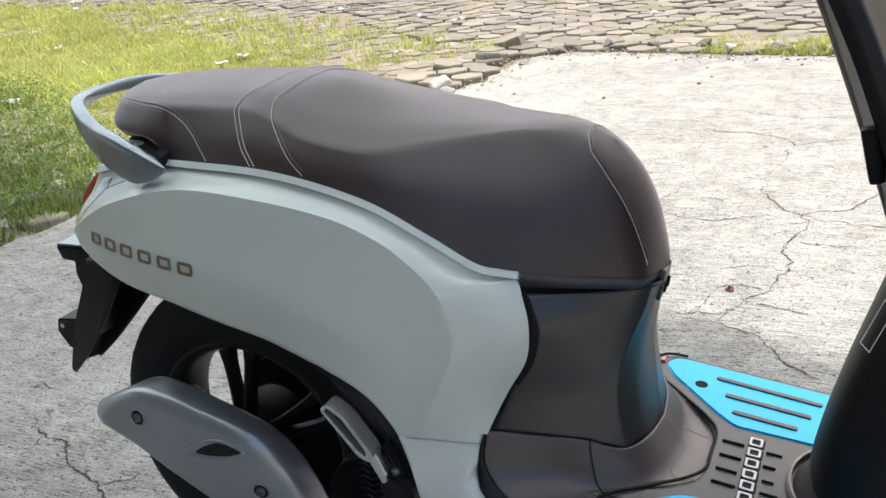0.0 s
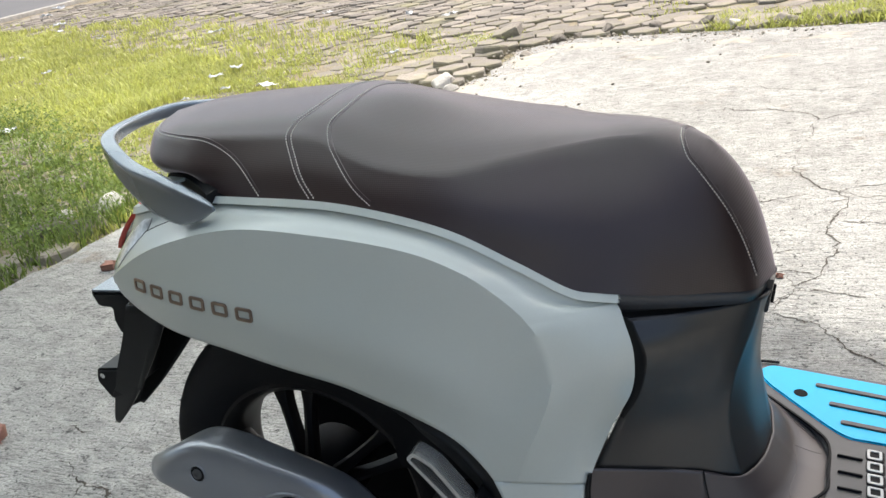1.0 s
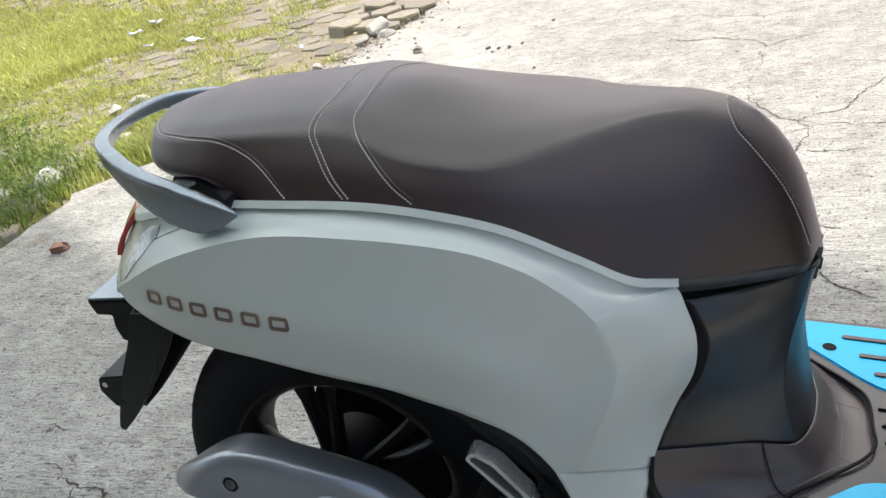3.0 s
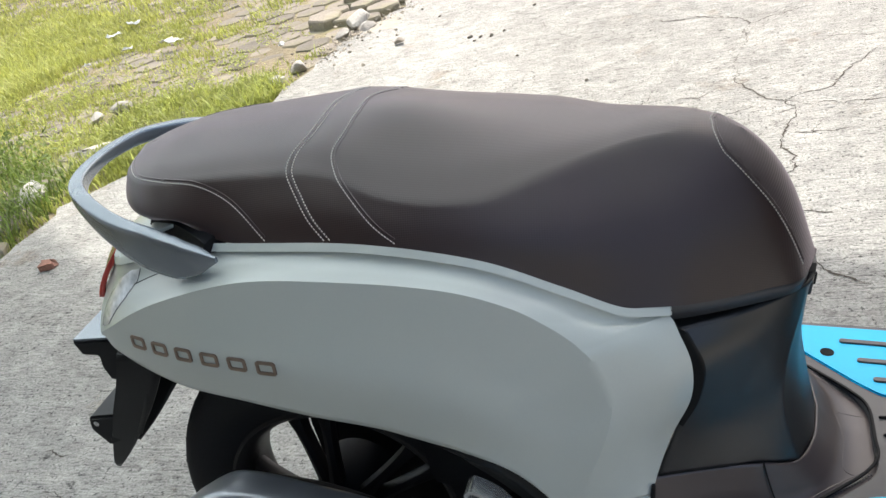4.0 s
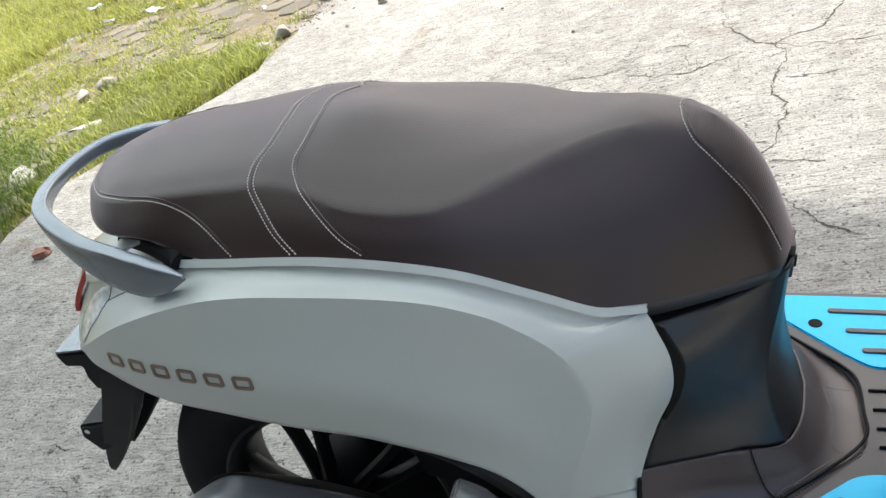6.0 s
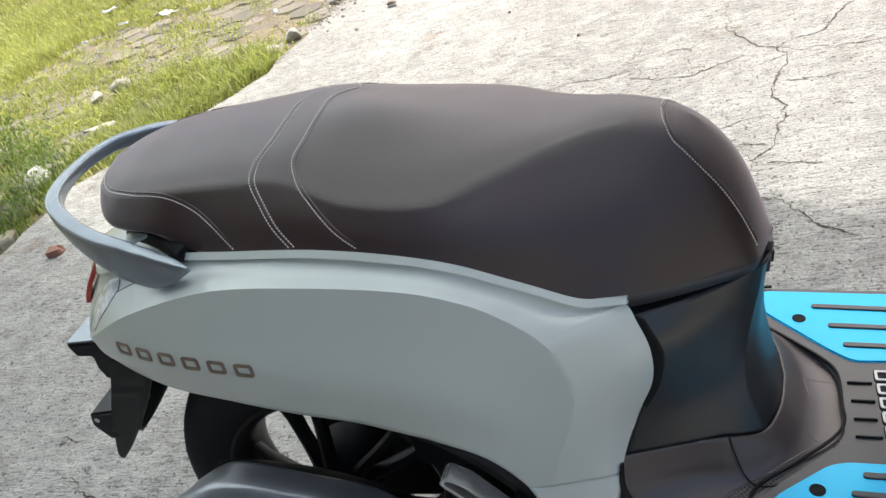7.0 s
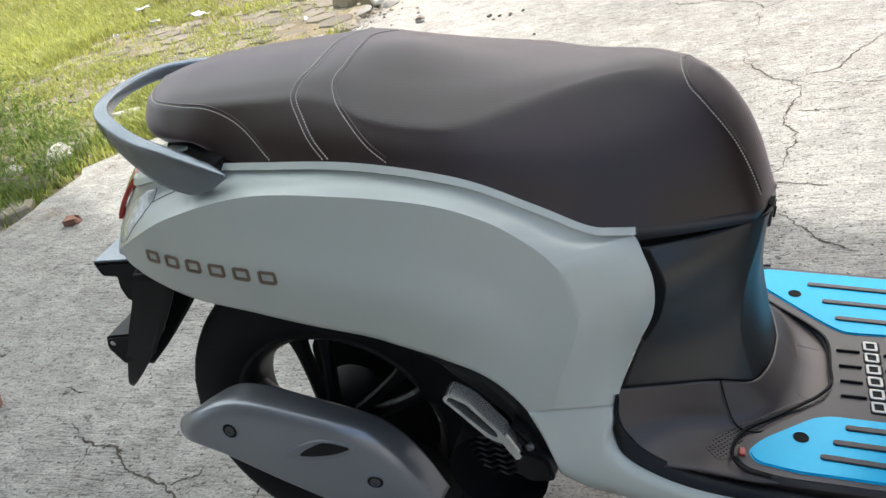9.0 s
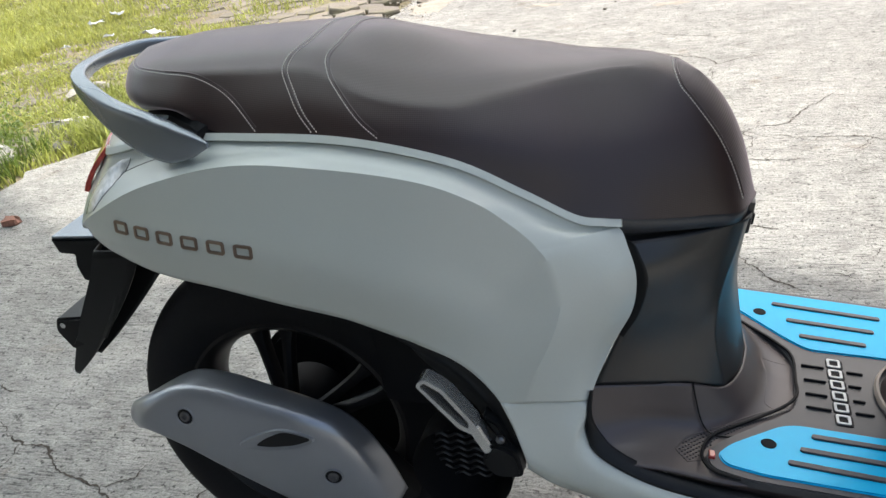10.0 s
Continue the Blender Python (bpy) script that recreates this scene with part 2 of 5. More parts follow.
# ---- mesh tools ----
def curve(points, n):
    """n places along a smooth curve through the points."""
    p = np.array(points, float)
    k = len(p) - 1
    if k == 1:
        return p[0] + np.linspace(0, 1, n)[:, None] * (p[1] - p[0])
    p = np.vstack([2 * p[0] - p[1], p, 2 * p[-1] - p[-2]])
    t = np.linspace(0, k, n)
    i = np.minimum(t.astype(int), k - 1)
    f = (t - i)[:, None]
    a, b, c, d = p[i], p[i + 1], p[i + 2], p[i + 3]
    return 0.5 * (2 * b + (c - a) * f + (2 * a - 5 * b + 4 * c - d) * f ** 2 + (3 * b - a - 3 * c + d) * f ** 3)


def loft(guides, nu, nv):
    """A sheet of nv x nu places through guide curves."""
    g = np.array([curve(q, nu) for q in guides])
    return np.stack([curve(g[:, i], nv) for i in range(nu)], 1)


def flipped(grid):
    return grid * np.array((1, -1, 1))


def sheet(bm, grid, flip=False, closed=False):
    """Adds a sheet's faces, with UVs in metres."""
    uv = bm.loops.layers.uv.verify()
    nv, nu = grid.shape[:2]
    vs = [[bm.verts.new(p) for p in row] for row in grid]
    lu = np.concatenate([[0], np.cumsum(np.linalg.norm(np.diff(grid[nv // 2], axis=0), axis=1))])
    lv = np.concatenate([[0], np.cumsum(np.linalg.norm(np.diff(grid[:, nu // 2], axis=0), axis=1))])
    for j in range(nv - 1):
        for i in range(nu - 1):
            q = [(j, i), (j, i + 1), (j + 1, i + 1), (j + 1, i)]
            if flip:
                q.reverse()
            try:
                f = bm.faces.new([vs[a][b] for a, b in q])
            except ValueError:
                continue
            for lp, (a, b) in zip(f.loops, q):
                lp[uv].uv = (lu[b], lv[a])
    return vs


def part(name, bm, mtl, parent=None, label="", sharp=38, solid=0.0, weld=0.0004):
    """Links a bmesh as one mesh object."""
    if weld:
        bmesh.ops.remove_doubles(bm, verts=bm.verts[:], dist=weld)
    me = bpy.data.meshes.new(name)
    bm.to_mesh(me)
    bm.free()
    me.materials.append(mtl)
    me.polygons.foreach_set("use_smooth", [True] * len(me.polygons))
    me.set_sharp_from_angle(angle=radians(sharp))
    ob = new(name, me)
    if parent:
        ob.parent = parent
    if solid:
        md = ob.modifiers.new("thickness", 'SOLIDIFY')
        md.thickness, md.offset = solid, -1
    if label:
        tagged(ob, label)
    return ob


def box(bm, size, m=None, bevel=0.0, seg=2):
    """A block of that size about the pose m's origin."""
    r = bmesh.ops.create_cube(bm, size=1.0)
    bmesh.ops.scale(bm, vec=size, verts=r["verts"])
    if bevel:
        es = list({e for v in r["verts"] for e in v.link_edges})
        r = bmesh.ops.bevel(bm, geom=es, offset=bevel, segments=seg, affect='EDGES', profile=0.6)
        vs = list({v for f in r["faces"] for v in f.verts})
        stack, seen = vs[:], set(vs)
        while stack:
            for e in stack.pop().link_edges:
                for w in e.verts:
                    if w not in seen:
                        seen.add(w)
                        stack.append(w)
        vs = list(seen)
    else:
        vs = r["verts"]
    if m is not None:
        bmesh.ops.transform(bm, matrix=m, verts=vs)
    return vs


def lathe(bm, profile, m, n=48, arc=(0, 360)):
    """Turns a profile of (radius, height) about the pose's z axis."""
    full = arc[1] - arc[0] >= 360
    k = n if full else n + 1
    rings = []
    for i in range(k):
        a = radians(arc[0] + (arc[1] - arc[0]) * i / n)
        rings.append([bm.verts.new(m @ Vector((r * math.cos(a), r * math.sin(a), h))) for r, h in profile])
    for i in range(n):
        p, q = rings[i], rings[(i + 1) % k]
        for j in range(len(profile) - 1):
            bm.faces.new((p[j], q[j], q[j + 1], p[j + 1]))


def sweep(bm, path, width, height, up=(0, 0, 1), n=12, power=2.6, cap=True):
    """A tube of rounded section along a path. width and height: half sizes, a number or one for each place."""
    path = np.array(path)
    k = len(path)
    width, height = np.broadcast_to(width, k), np.broadcast_to(height, k)
    tan = np.gradient(path, axis=0)
    rings = []
    for i in range(k):
        t = Vector(tan[i]).normalized()
        side = t.cross(Vector(up)).normalized()
        top = side.cross(t)
        ring = []
        for j in range(n):
            a = 2 * math.pi * j / n
            c, s = math.cos(a), math.sin(a)
            c, s = math.copysign(abs(c) ** (2 / power), c), math.copysign(abs(s) ** (2 / power), s)
            ring.append(bm.verts.new(Vector(path[i]) + side * (c * width[i]) + top * (s * height[i])))
        rings.append(ring)
    for p, q in zip(rings, rings[1:]):
        for j in range(n):
            bm.faces.new((p[j], p[(j + 1) % n], q[(j + 1) % n], q[j]))
    if cap:
        bm.faces.new(rings[0][::-1])
        bm.faces.new(rings[-1])


def slab(bm, outline, m, depth, bevel=0.0, seg=2):
    """A plate: an outline in the pose's xy plane, drawn out downwards by depth, with its upper edge rounded."""
    vs = [bm.verts.new(m @ Vector((x, y, 0))) for x, y in outline]
    f = bm.faces.new(vs)
    if f.normal.dot((m.to_3x3() @ Vector((0, 0, 1)))) < 0:
        f.normal_flip()
    f.normal_update()
    ex = bmesh.ops.extrude_face_region(bm, geom=[f])
    bmesh.ops.translate(bm, vec=m.to_3x3() @ Vector((0, 0, -depth)), verts=[v for v in ex["geom"] if isinstance(v, bmesh.types.BMVert)])
    bmesh.ops.recalc_face_normals(bm, faces=bm.faces[:])
    if bevel:
        bmesh.ops.bevel(bm, geom=[e for e in f.edges] if f.is_valid else [], offset=bevel, segments=seg, affect='EDGES')


def rounded(points, r, n=5):
    """An outline with rounded corners."""
    out = []
    k = len(points)
    for i in range(k):
        a, b, c = (Vector(points[(i + d) % k]) for d in (-1, 0, 1))
        u, w = (a - b), (c - b)
        d = min(r, u.length * 0.48, w.length * 0.48)
        p, q = b + u.normalized() * d, b + w.normalized() * d
        for j in range(n + 1):
            t = j / n
            out.append(tuple((1 - t) ** 2 * p + 2 * t * (1 - t) * b + t * t * q))
    return out


def thing(name, label, category, group="", place=(0, 0, 0)):
    e = new(name)
    e.empty_display_size = 0.1
    e.location = place
    return tagged(e, label, category, group)


def tree_of(ob):
    """A search tree over a mesh, to lay stitches and badges on it."""
    me = ob.data
    return BVHTree.FromPolygons([v.co for v in me.vertices], [list(p.vertices) for p in me.polygons])


# ---- ground ----
def flat(name, outline, z, mtl, depth, label):
    bm = bmesh.new()
    slab(bm, outline, pose(0, 0, z), depth)
    ob = part(name, bm, mtl, label=label, sharp=20)
    return tagged(ob, label, name, kind="structure")


bm = bmesh.new()
bmesh.ops.create_grid(bm, x_segments=60, y_segments=60, size=300, matrix=pose(0, 0, -0.022))
ground = tagged(part("ground", bm, SOIL, weld=0), "mossy brown soil with thin grass", "ground", kind="structure")

EDGE = [(-2.62, -6.0), (-2.72, 0.4), (-2.58, 1.15), (-2.56, 1.7), (-2.28, 2.1), (-2.05, 2.5), (-2.0, 3.0), (-1.95, 3.35), (-1.8, 3.75), (-1.82, 4.3),
        (-1.55, 4.55), (-1.2, 4.5), (-0.85, 4.4), (-0.4, 4.3), (0.1, 4.22), (1.2, 4.15), (6.0, 4.0), (6.0, -6.0)]
rng = random.Random(4)
rim = []
for a, b in zip(EDGE, EDGE[1:] + EDGE[:1]):
    k = max(1, int((Vector(b) - Vector(a)).length / 0.09)) if max(abs(a[0]), abs(b[0])) < 3 else 1
    for j in range(k):
        w = 0.025 if k > 1 else 0
        rim.append((a[0] + (b[0] - a[0]) * j / k + rng.uniform(-w, w), a[1] + (b[1] - a[1]) * j / k + rng.uniform(-w, w)))
slabob = flat("pavement", rim, 0.0, CONCRETE, 0.12, "sunlit cracked broom-finished concrete slab")
slabob["category"] = "concrete slab"

# unseen overhead sheet, added to shade the scooter; its outline sets the shadow edge
bm = bmesh.new()
slab(bm, [(-7.1, 5.1), (-2.6, 3.50), (-1.95, 3.05), (-1.35, 2.60), (-0.15, 2.79), (0.15, 2.80), (0.21, 2.74), (0.40, 2.67), (0.65, 2.56), (0.65, -0.70), (-7.1, -0.70)], pose(0, 0, 2.643), 0.006)
tagged(part("ceiling", bm, SHEETING), "unseen translucent sheet overhead, outlined to cast the shade on the slab", "roof", kind="structure")
# added opaque panel out of view; blocks sky light from the -y side
bm = bmesh.new()
box(bm, (6.7, 4.58, 0.10), pose(-3.75, -2.995, 2.64))
tagged(part("ceiling", bm, PLASTER), "unseen opaque panel overhead, added to dim the light from behind", "ceiling", kind="structure")
# added wall out of view; holds back low light, cut short to leave +x open
bm = bmesh.new()
box(bm, (9.1, 0.2, 3.3), pose(-4.95, -5.4, 1.6))
tagged(part("unseen_wall_south", bm, WALLPAINT), "unseen plain dull wall, added to limit the light from behind", "wall", kind="structure")


# ---- scooter ----
scooter = thing("scooter", "sage grey motor scooter with brown seat, parked on concrete", "scooter")


def seat():
    rear = {"bot": (-0.737, 0, 0.750), "low": (-0.748, 0, 0.776), "edge": (-0.742, 0, 0.803), "mid": (-0.733, 0, 0.811), "top": (-0.72, 0, 0.812)}
    bot = [rear["bot"], (-0.728, -0.056, 0.757), (-0.692, -0.098, 0.760), (-0.640, -0.119, 0.763), (-0.590, -0.131, 0.741), (-0.527, -0.146, 0.739), (-0.453, -0.157, 0.738), (-0.384, -0.162, 0.731),
           (-0.305, -0.162, 0.708), (-0.243, -0.155, 0.672), (-0.200, -0.148, 0.640), (-0.146, -0.136, 0.627), (-0.105, -0.114, 0.616), (-0.062, -0.088, 0.607), (-0.027, -0.058, 0.597), (-0.010, 0, 0.590)]
    low = [rear["low"], (-0.736, -0.060, 0.779), (-0.698, -0.106, 0.777), (-0.640, -0.126, 0.773), (-0.590, -0.127, 0.766), (-0.527, -0.135, 0.767), (-0.453, -0.142, 0.766), (-0.384, -0.152, 0.749),
           (-0.302, -0.151, 0.731), (-0.240, -0.138, 0.712), (-0.192, -0.118, 0.698), (-0.140, -0.098, 0.694), (-0.095, -0.084, 0.686), (-0.055, -0.070, 0.668), (-0.026, -0.046, 0.650), (-0.012, 0, 0.638)]
    edge = [rear["edge"], (-0.728, -0.055, 0.803), (-0.690, -0.091, 0.803), (-0.640, -0.103, 0.802), (-0.590, -0.106, 0.801), (-0.527, -0.110, 0.800), (-0.465, -0.114, 0.796), (-0.395, -0.135, 0.771),
            (-0.315, -0.134, 0.756), (-0.255, -0.101, 0.757), (-0.205, -0.064, 0.757), (-0.155, -0.040, 0.757), (-0.108, -0.034, 0.750), (-0.072, -0.044, 0.724), (-0.044, -0.034, 0.704), (-0.030, 0, 0.695)]
    mid = [rear["mid"], (-0.716, -0.035, 0.811), (-0.680, -0.060, 0.812), (-0.640, -0.068, 0.812), (-0.590, -0.070, 0.812), (-0.527, -0.070, 0.812), (-0.463, -0.070, 0.811), (-0.398, -0.080, 0.793),
           (-0.320, -0.074, 0.776), (-0.256, -0.056, 0.768), (-0.202, -0.034, 0.762), (-0.152, -0.020, 0.760), (-0.113, -0.017, 0.756), (-0.085, -0.024, 0.744), (-0.064, -0.018, 0.730), (-0.054, 0, 0.726)]
    top = [rear["top"], (-0.705, 0, 0.815), (-0.675, 0, 0.818), (-0.635, 0, 0.818), (-0.590, 0, 0.818), (-0.527, 0, 0.818), (-0.462, 0, 0.817), (-0.400, 0, 0.811),
           (-0.320, 0, 0.785), (-0.256, 0, 0.771), (-0.200, 0, 0.763), (-0.150, 0, 0.761), (-0.118, 0, 0.758), (-0.100, 0, 0.755), (-0.088, 0, 0.752), (-0.080, 0, 0.748)]
    def over(row):
        return [(x, -y, z) for x, y, z in row]

    side_rows = loft([bot, low, edge], 150, 18)
    top_rows = loft([edge, mid, top, over(mid), over(edge)], 150, 35)
    g = np.vstack([side_rows[:-1], top_rows, flipped(side_rows)[-2::-1]])

    def eased(a, times):
        a = a.copy()
        for _ in range(times):
            a[2:-2] = 0.25 * a[1:-3] + 0.5 * a[2:-2] + 0.25 * a[3:-1]
        return a

    w, w2 = (np.clip((np.arange(150) / 149 - q) / 0.06, 0, 1)[None, :, None] for q in (0.78, 0.88))
    g = (eased(g, 1) * (1 - w) + eased(g, 5) * w) * (1 - w2) + eased(g, 50) * w2
    soft = np.clip((np.arange(150) / 149 - 0.76) / 0.10, 0, 1)[None, :, None] * np.clip(np.minimum(np.arange(len(g)), np.arange(len(g))[::-1]) / 6, 0, 1)[:, None, None]
    for _ in range(34):
        wide_ = np.concatenate([g, flipped(g[:, -2:-1])], 1)
        mean = g.copy()
        mean[1:-1, 1:] = 0.25 * (wide_[:-2, 1:-1] + wide_[2:, 1:-1] + wide_[1:-1, :-2] + wide_[1:-1, 2:])
        g = g + (mean - g) * soft
    bm = bmesh.new()
    sheet(bm, g, flip=True)
    under = np.array([curve(bot, 150), curve(bot, 150) * (1, 0.2, 1) + (0, 0, 0.004)])
    sheet(bm, under)
    sheet(bm, flipped(under), flip=True)
    ob = part("seat", bm, SEAT, scooter, "dark brown textured leather saddle with pale stitching", sharp=60)
    find = tree_of(ob)
    ob.data.materials.append(SEATNOSE)
    for f in ob.data.polygons:
        q = f.center
        if q.x > -0.1 and q.x > np.interp(q.z, [0.604, 0.637, 0.673, 0.703, 0.724, 0.736, 0.748], [-0.0235, -0.029, -0.042, -0.059, -0.074, -0.085, -0.0925]):
            f.material_index = 1

    def seam(points, name="stitching", ways=(1, -1), step=0.0036, piped=True):
        """A row of stitches laid on the saddle along the points."""
        line = curve(points, 240)
        d = np.concatenate([[0], np.cumsum(np.linalg.norm(np.diff(line, axis=0), axis=1))])
        bm = bmesh.new()
        welt = bmesh.new()
        for s in ways:
            track = []
            for q in np.arange(0.002, d[-1] - step, step):
                pts = []
                for dd in (q, q + step * 0.68):
                    p = Vector([np.interp(dd, d, line[:, k]) for k in range(3)])
                    p.y *= s
                    c = Vector((max(-0.66, min(p.x, -0.17)), 0, 0.69))
                    out = (p - c).normalized()
                    co, no, _, _ = find.ray_cast(c + out * 0.4, -out)
                    if co is None:
                        co, no, _, _ = find.find_nearest(p)
                    pts.append((co, no if no.dot(out) > 0 else -no))
                (a, na), (b, nb) = pts
                track.append((a, na))
                x = (b - a)
                if x.length < 1e-4:
                    continue
                w = na.cross(x).normalized() * 0.00052
                h = na * 0.0009
                vs = [bm.verts.new(v) for v in (a - w, b - w, b + w, a + w, a + x * 0.15 - w * 0.7 + h, b - x * 0.15 - w * 0.7 + h, b - x * 0.15 + w * 0.7 + h, a + x * 0.15 + w * 0.7 + h)]
                for f in ((0, 1, 5, 4), (1, 2, 6, 5), (2, 3, 7, 6), (3, 0, 4, 7), (4, 5, 6, 7)):
                    bm.faces.new([vs[i] for i in f])
            rail = []
            for i, (a, na) in enumerate(track):
                t = (track[min(i + 1, len(track) - 1)][0] - track[max(i - 1, 0)][0]).normalized()
                rail.append(a + na.cross(t) * (0.0036 * s) - na * 0.0006)
            sweep(welt, [tuple(v) for v in rail], 0.0013, 0.0013, n=6, power=2)
        part(name, bm, THREAD, ob, "pale dashed thread", weld=0)
        if not piped:
            welt.free()
            return
        part("seam_welt", welt, SEAT, ob, weld=0)

    seam([(-0.736, 0, 0.800), (-0.728, -0.045, 0.808), (-0.700, -0.084, 0.808), (-0.657, -0.104, 0.807), (-0.612, -0.112, 0.801), (-0.580, -0.121, 0.788), (-0.555, -0.132, 0.770), (-0.530, -0.145, 0.742)])
    middle = [(-0.493, -0.055, 0.815), (-0.501, -0.088, 0.808), (-0.500, -0.112, 0.799), (-0.489, -0.132, 0.783), (-0.475, -0.148, 0.761), (-0.459, -0.156, 0.741)]
    front = [(-0.453, -0.055, 0.811), (-0.456, -0.087, 0.804), (-0.449, -0.110, 0.795), (-0.436, -0.128, 0.781), (-0.408, -0.150, 0.752), (-0.383, -0.163, 0.733)]
    for row, start, piped in ((middle, -0.493, True), ([(x + 0.0065, y, z) for x, y, z in middle], -0.4865, False), (front, -0.453, True)):
        over_top = [(start + 0.016, 0.078, 0.810), (start, 0.036, 0.818), ((start + row[0][0]) / 2 + 0.001, -0.008, 0.819)]
        seam(over_top + row, ways=(1,), piped=piped)
        seam([(start + 0.018, -0.082, 0.808)] + row[2:], ways=(-1,), piped=piped)
    seam([(-0.0945, 0, 0.755), (-0.0935, -0.022, 0.748), (-0.086, -0.038, 0.736), (-0.075, -0.045, 0.724), (-0.060, -0.051, 0.703), (-0.043, -0.0535, 0.673), (-0.030, -0.053, 0.637), (-0.0245, -0.050, 0.604)])
    base = [[(-0.60, -0.118, 0.738), (-0.45, -0.148, 0.736), (-0.30, -0.150, 0.704), (-0.20, -0.138, 0.634), (-0.146, -0.131, 0.627), (-0.062, -0.085, 0.606), (-0.027, -0.055, 0.596), (-0.014, 0, 0.590)],
            [(-0.60, -0.116, 0.728), (-0.45, -0.146, 0.724), (-0.30, -0.148, 0.690), (-0.20, -0.136, 0.618), (-0.146, -0.129, 0.607), (-0.062, -0.083, 0.590), (-0.029, -0.053, 0.582), (-0.016, 0, 0.576)]]
    g = loft(base, 60, 3)
    bm = bmesh.new()
    sheet(bm, g, flip=True)
    sheet(bm, flipped(g))
    part("seat_base", bm, MAT, ob, "black plastic rim under the saddle", solid=0.004)
    return ob


seat_ob = seat()

# side body: rows from under the saddle down to the lower edge, each from tail to the front edge
LIP = [(-0.800, -0.047, 0.702), (-0.757, -0.096, 0.715), (-0.66, -0.118, 0.735), (-0.54, -0.144, 0.741), (-0.42, -0.160, 0.737), (-0.31, -0.163, 0.711), (-0.240, -0.155, 0.671), (-0.190, -0.147, 0.638), (-0.146, -0.135, 0.627)]


def beside(row, out, down):
    return [(x, y - out, z - down) for x, y, z in row]


RIM_ROW = LIP[:-1] + [(-0.162, -0.140, 0.630), (-0.145, -0.135, 0.6265)]
CREASE = [(-0.845, -0.087, 0.607), (-0.793, -0.127, 0.638), (-0.690, -0.159, 0.686), (-0.560, -0.178, 0.7165), (-0.440, -0.187, 0.7125), (-0.341, -0.189, 0.696), (-0.284, -0.186, 0.671), (-0.253, -0.184, 0.647),
          (-0.234, -0.184, 0.629), (-0.225, -0.185, 0.618), (-0.216, -0.187, 0.604), (-0.206, -0.191, 0.564), (-0.209, -0.196, 0.541), (-0.221, -0.201, 0.511), (-0.238, -0.204, 0.478), (-0.254, -0.205, 0.440)]
HEM = [(-0.835, -0.085, 0.600), (-0.793, -0.118, 0.590), (-0.700, -0.157, 0.575), (-0.600, -0.182, 0.567), (-0.520, -0.195, 0.555), (-0.450, -0.200, 0.542), (-0.415, -0.202, 0.531), (-0.390, -0.203, 0.522),
       (-0.372, -0.204, 0.516), (-0.360, -0.205, 0.511), (-0.347, -0.206, 0.506), (-0.327, -0.207, 0.4965), (-0.310, -0.207, 0.4835), (-0.296, -0.207, 0.468), (-0.285, -0.207, 0.452), (-0.2785, -0.207, 0.440)]


def between(a, b, t, out, k):
    """A row between two rows, bulging outwards most in the middle of its way."""
    rows = []
    for i, (p, q) in enumerate(zip(a, b)):
        u = i / (len(a) - 1)
        p, q = Vector(p), Vector(q)
        v = p.lerp(q, t) + Vector((0, -1, 0)) * out * (math.sin(math.pi * min(1, u * k)) ** 0.7 if u * k < 1 else 0)
        rows.append(tuple(v))
    return rows


def rolled(t, cove, bulge):
    """A row of the shoulder: hollow along the saddle, rounded down the front."""
    rows = []
    for i, (p, q) in enumerate(zip(LEDGE, CREASE)):
        p, q = Vector(p), Vector(q)
        n = (q - p).cross(Vector(LEDGE[min(i + 1, 15)]) - Vector(LEDGE[max(i - 1, 0)])).normalized()
        if n.y > 0:
            n = -n
        push = cove if i < 8 else bulge if i > 10 else cove + (bulge - cove) * (i - 7) / 4
        tail = Vector((-0.009, 0.003, 0.005)) if i == 0 else Vector((-0.002, 0, 0.001)) if i == 1 else Vector()
        rows.append(tuple(p.lerp(q, t) + n * push * (q - p).length + tail))
    return rows


def under(out, down):
    return [(x, y - out, z - down) for x, y, z in RIM_ROW]


LOWER_LIP, GROOVE = under(0.005, 0.007), under(0.0, 0.0095)
LEDGE = under(0.0005, 0.0105)[:8] + [(-0.161, -0.1400, 0.6195), (-0.147, -0.1375, 0.6165), (-0.140, -0.143, 0.600), (-0.132, -0.151, 0.569), (-0.138, -0.150, 0.527), (-0.161, -0.155, 0.486), (-0.178, -0.168, 0.450), (-0.186, -0.180, 0.430)]
TURNED = [(x - (0.006 if i > 8 else 0), y + 0.014, z + (0.004 if i < 9 else 0)) for i, (x, y, z) in enumerate(LEDGE)]
SHOULDER = [LEDGE, rolled(0.3, -0.055, 0.05), rolled(0.65, -0.02, 0.03), CREASE]
PANEL = [CREASE, between(CREASE, HEM, 0.33, 0.006, 1.4), between(CREASE, HEM, 0.66, 0.012, 1.3), HEM]
for side in (1, -1):
    bm = bmesh.new()
    for rows, nv in (([beside(RIM_ROW, -0.025, 0.02), RIM_ROW], 4), ([RIM_ROW, LOWER_LIP], 4), ([LOWER_LIP, GROOVE], 3), ([TURNED, LEDGE], 3), (SHOULDER, 22), (PANEL, 26)):
        g = loft(rows, 150, nv)
        sheet(bm, g if side == 1 else flipped(g), flip=side == 1)
    pan = part("side_panel", bm, PAINT, scooter, "satin sage grey rear body panel", sharp=24, solid=0.003)
    if side == 1:
        right_panel = pan


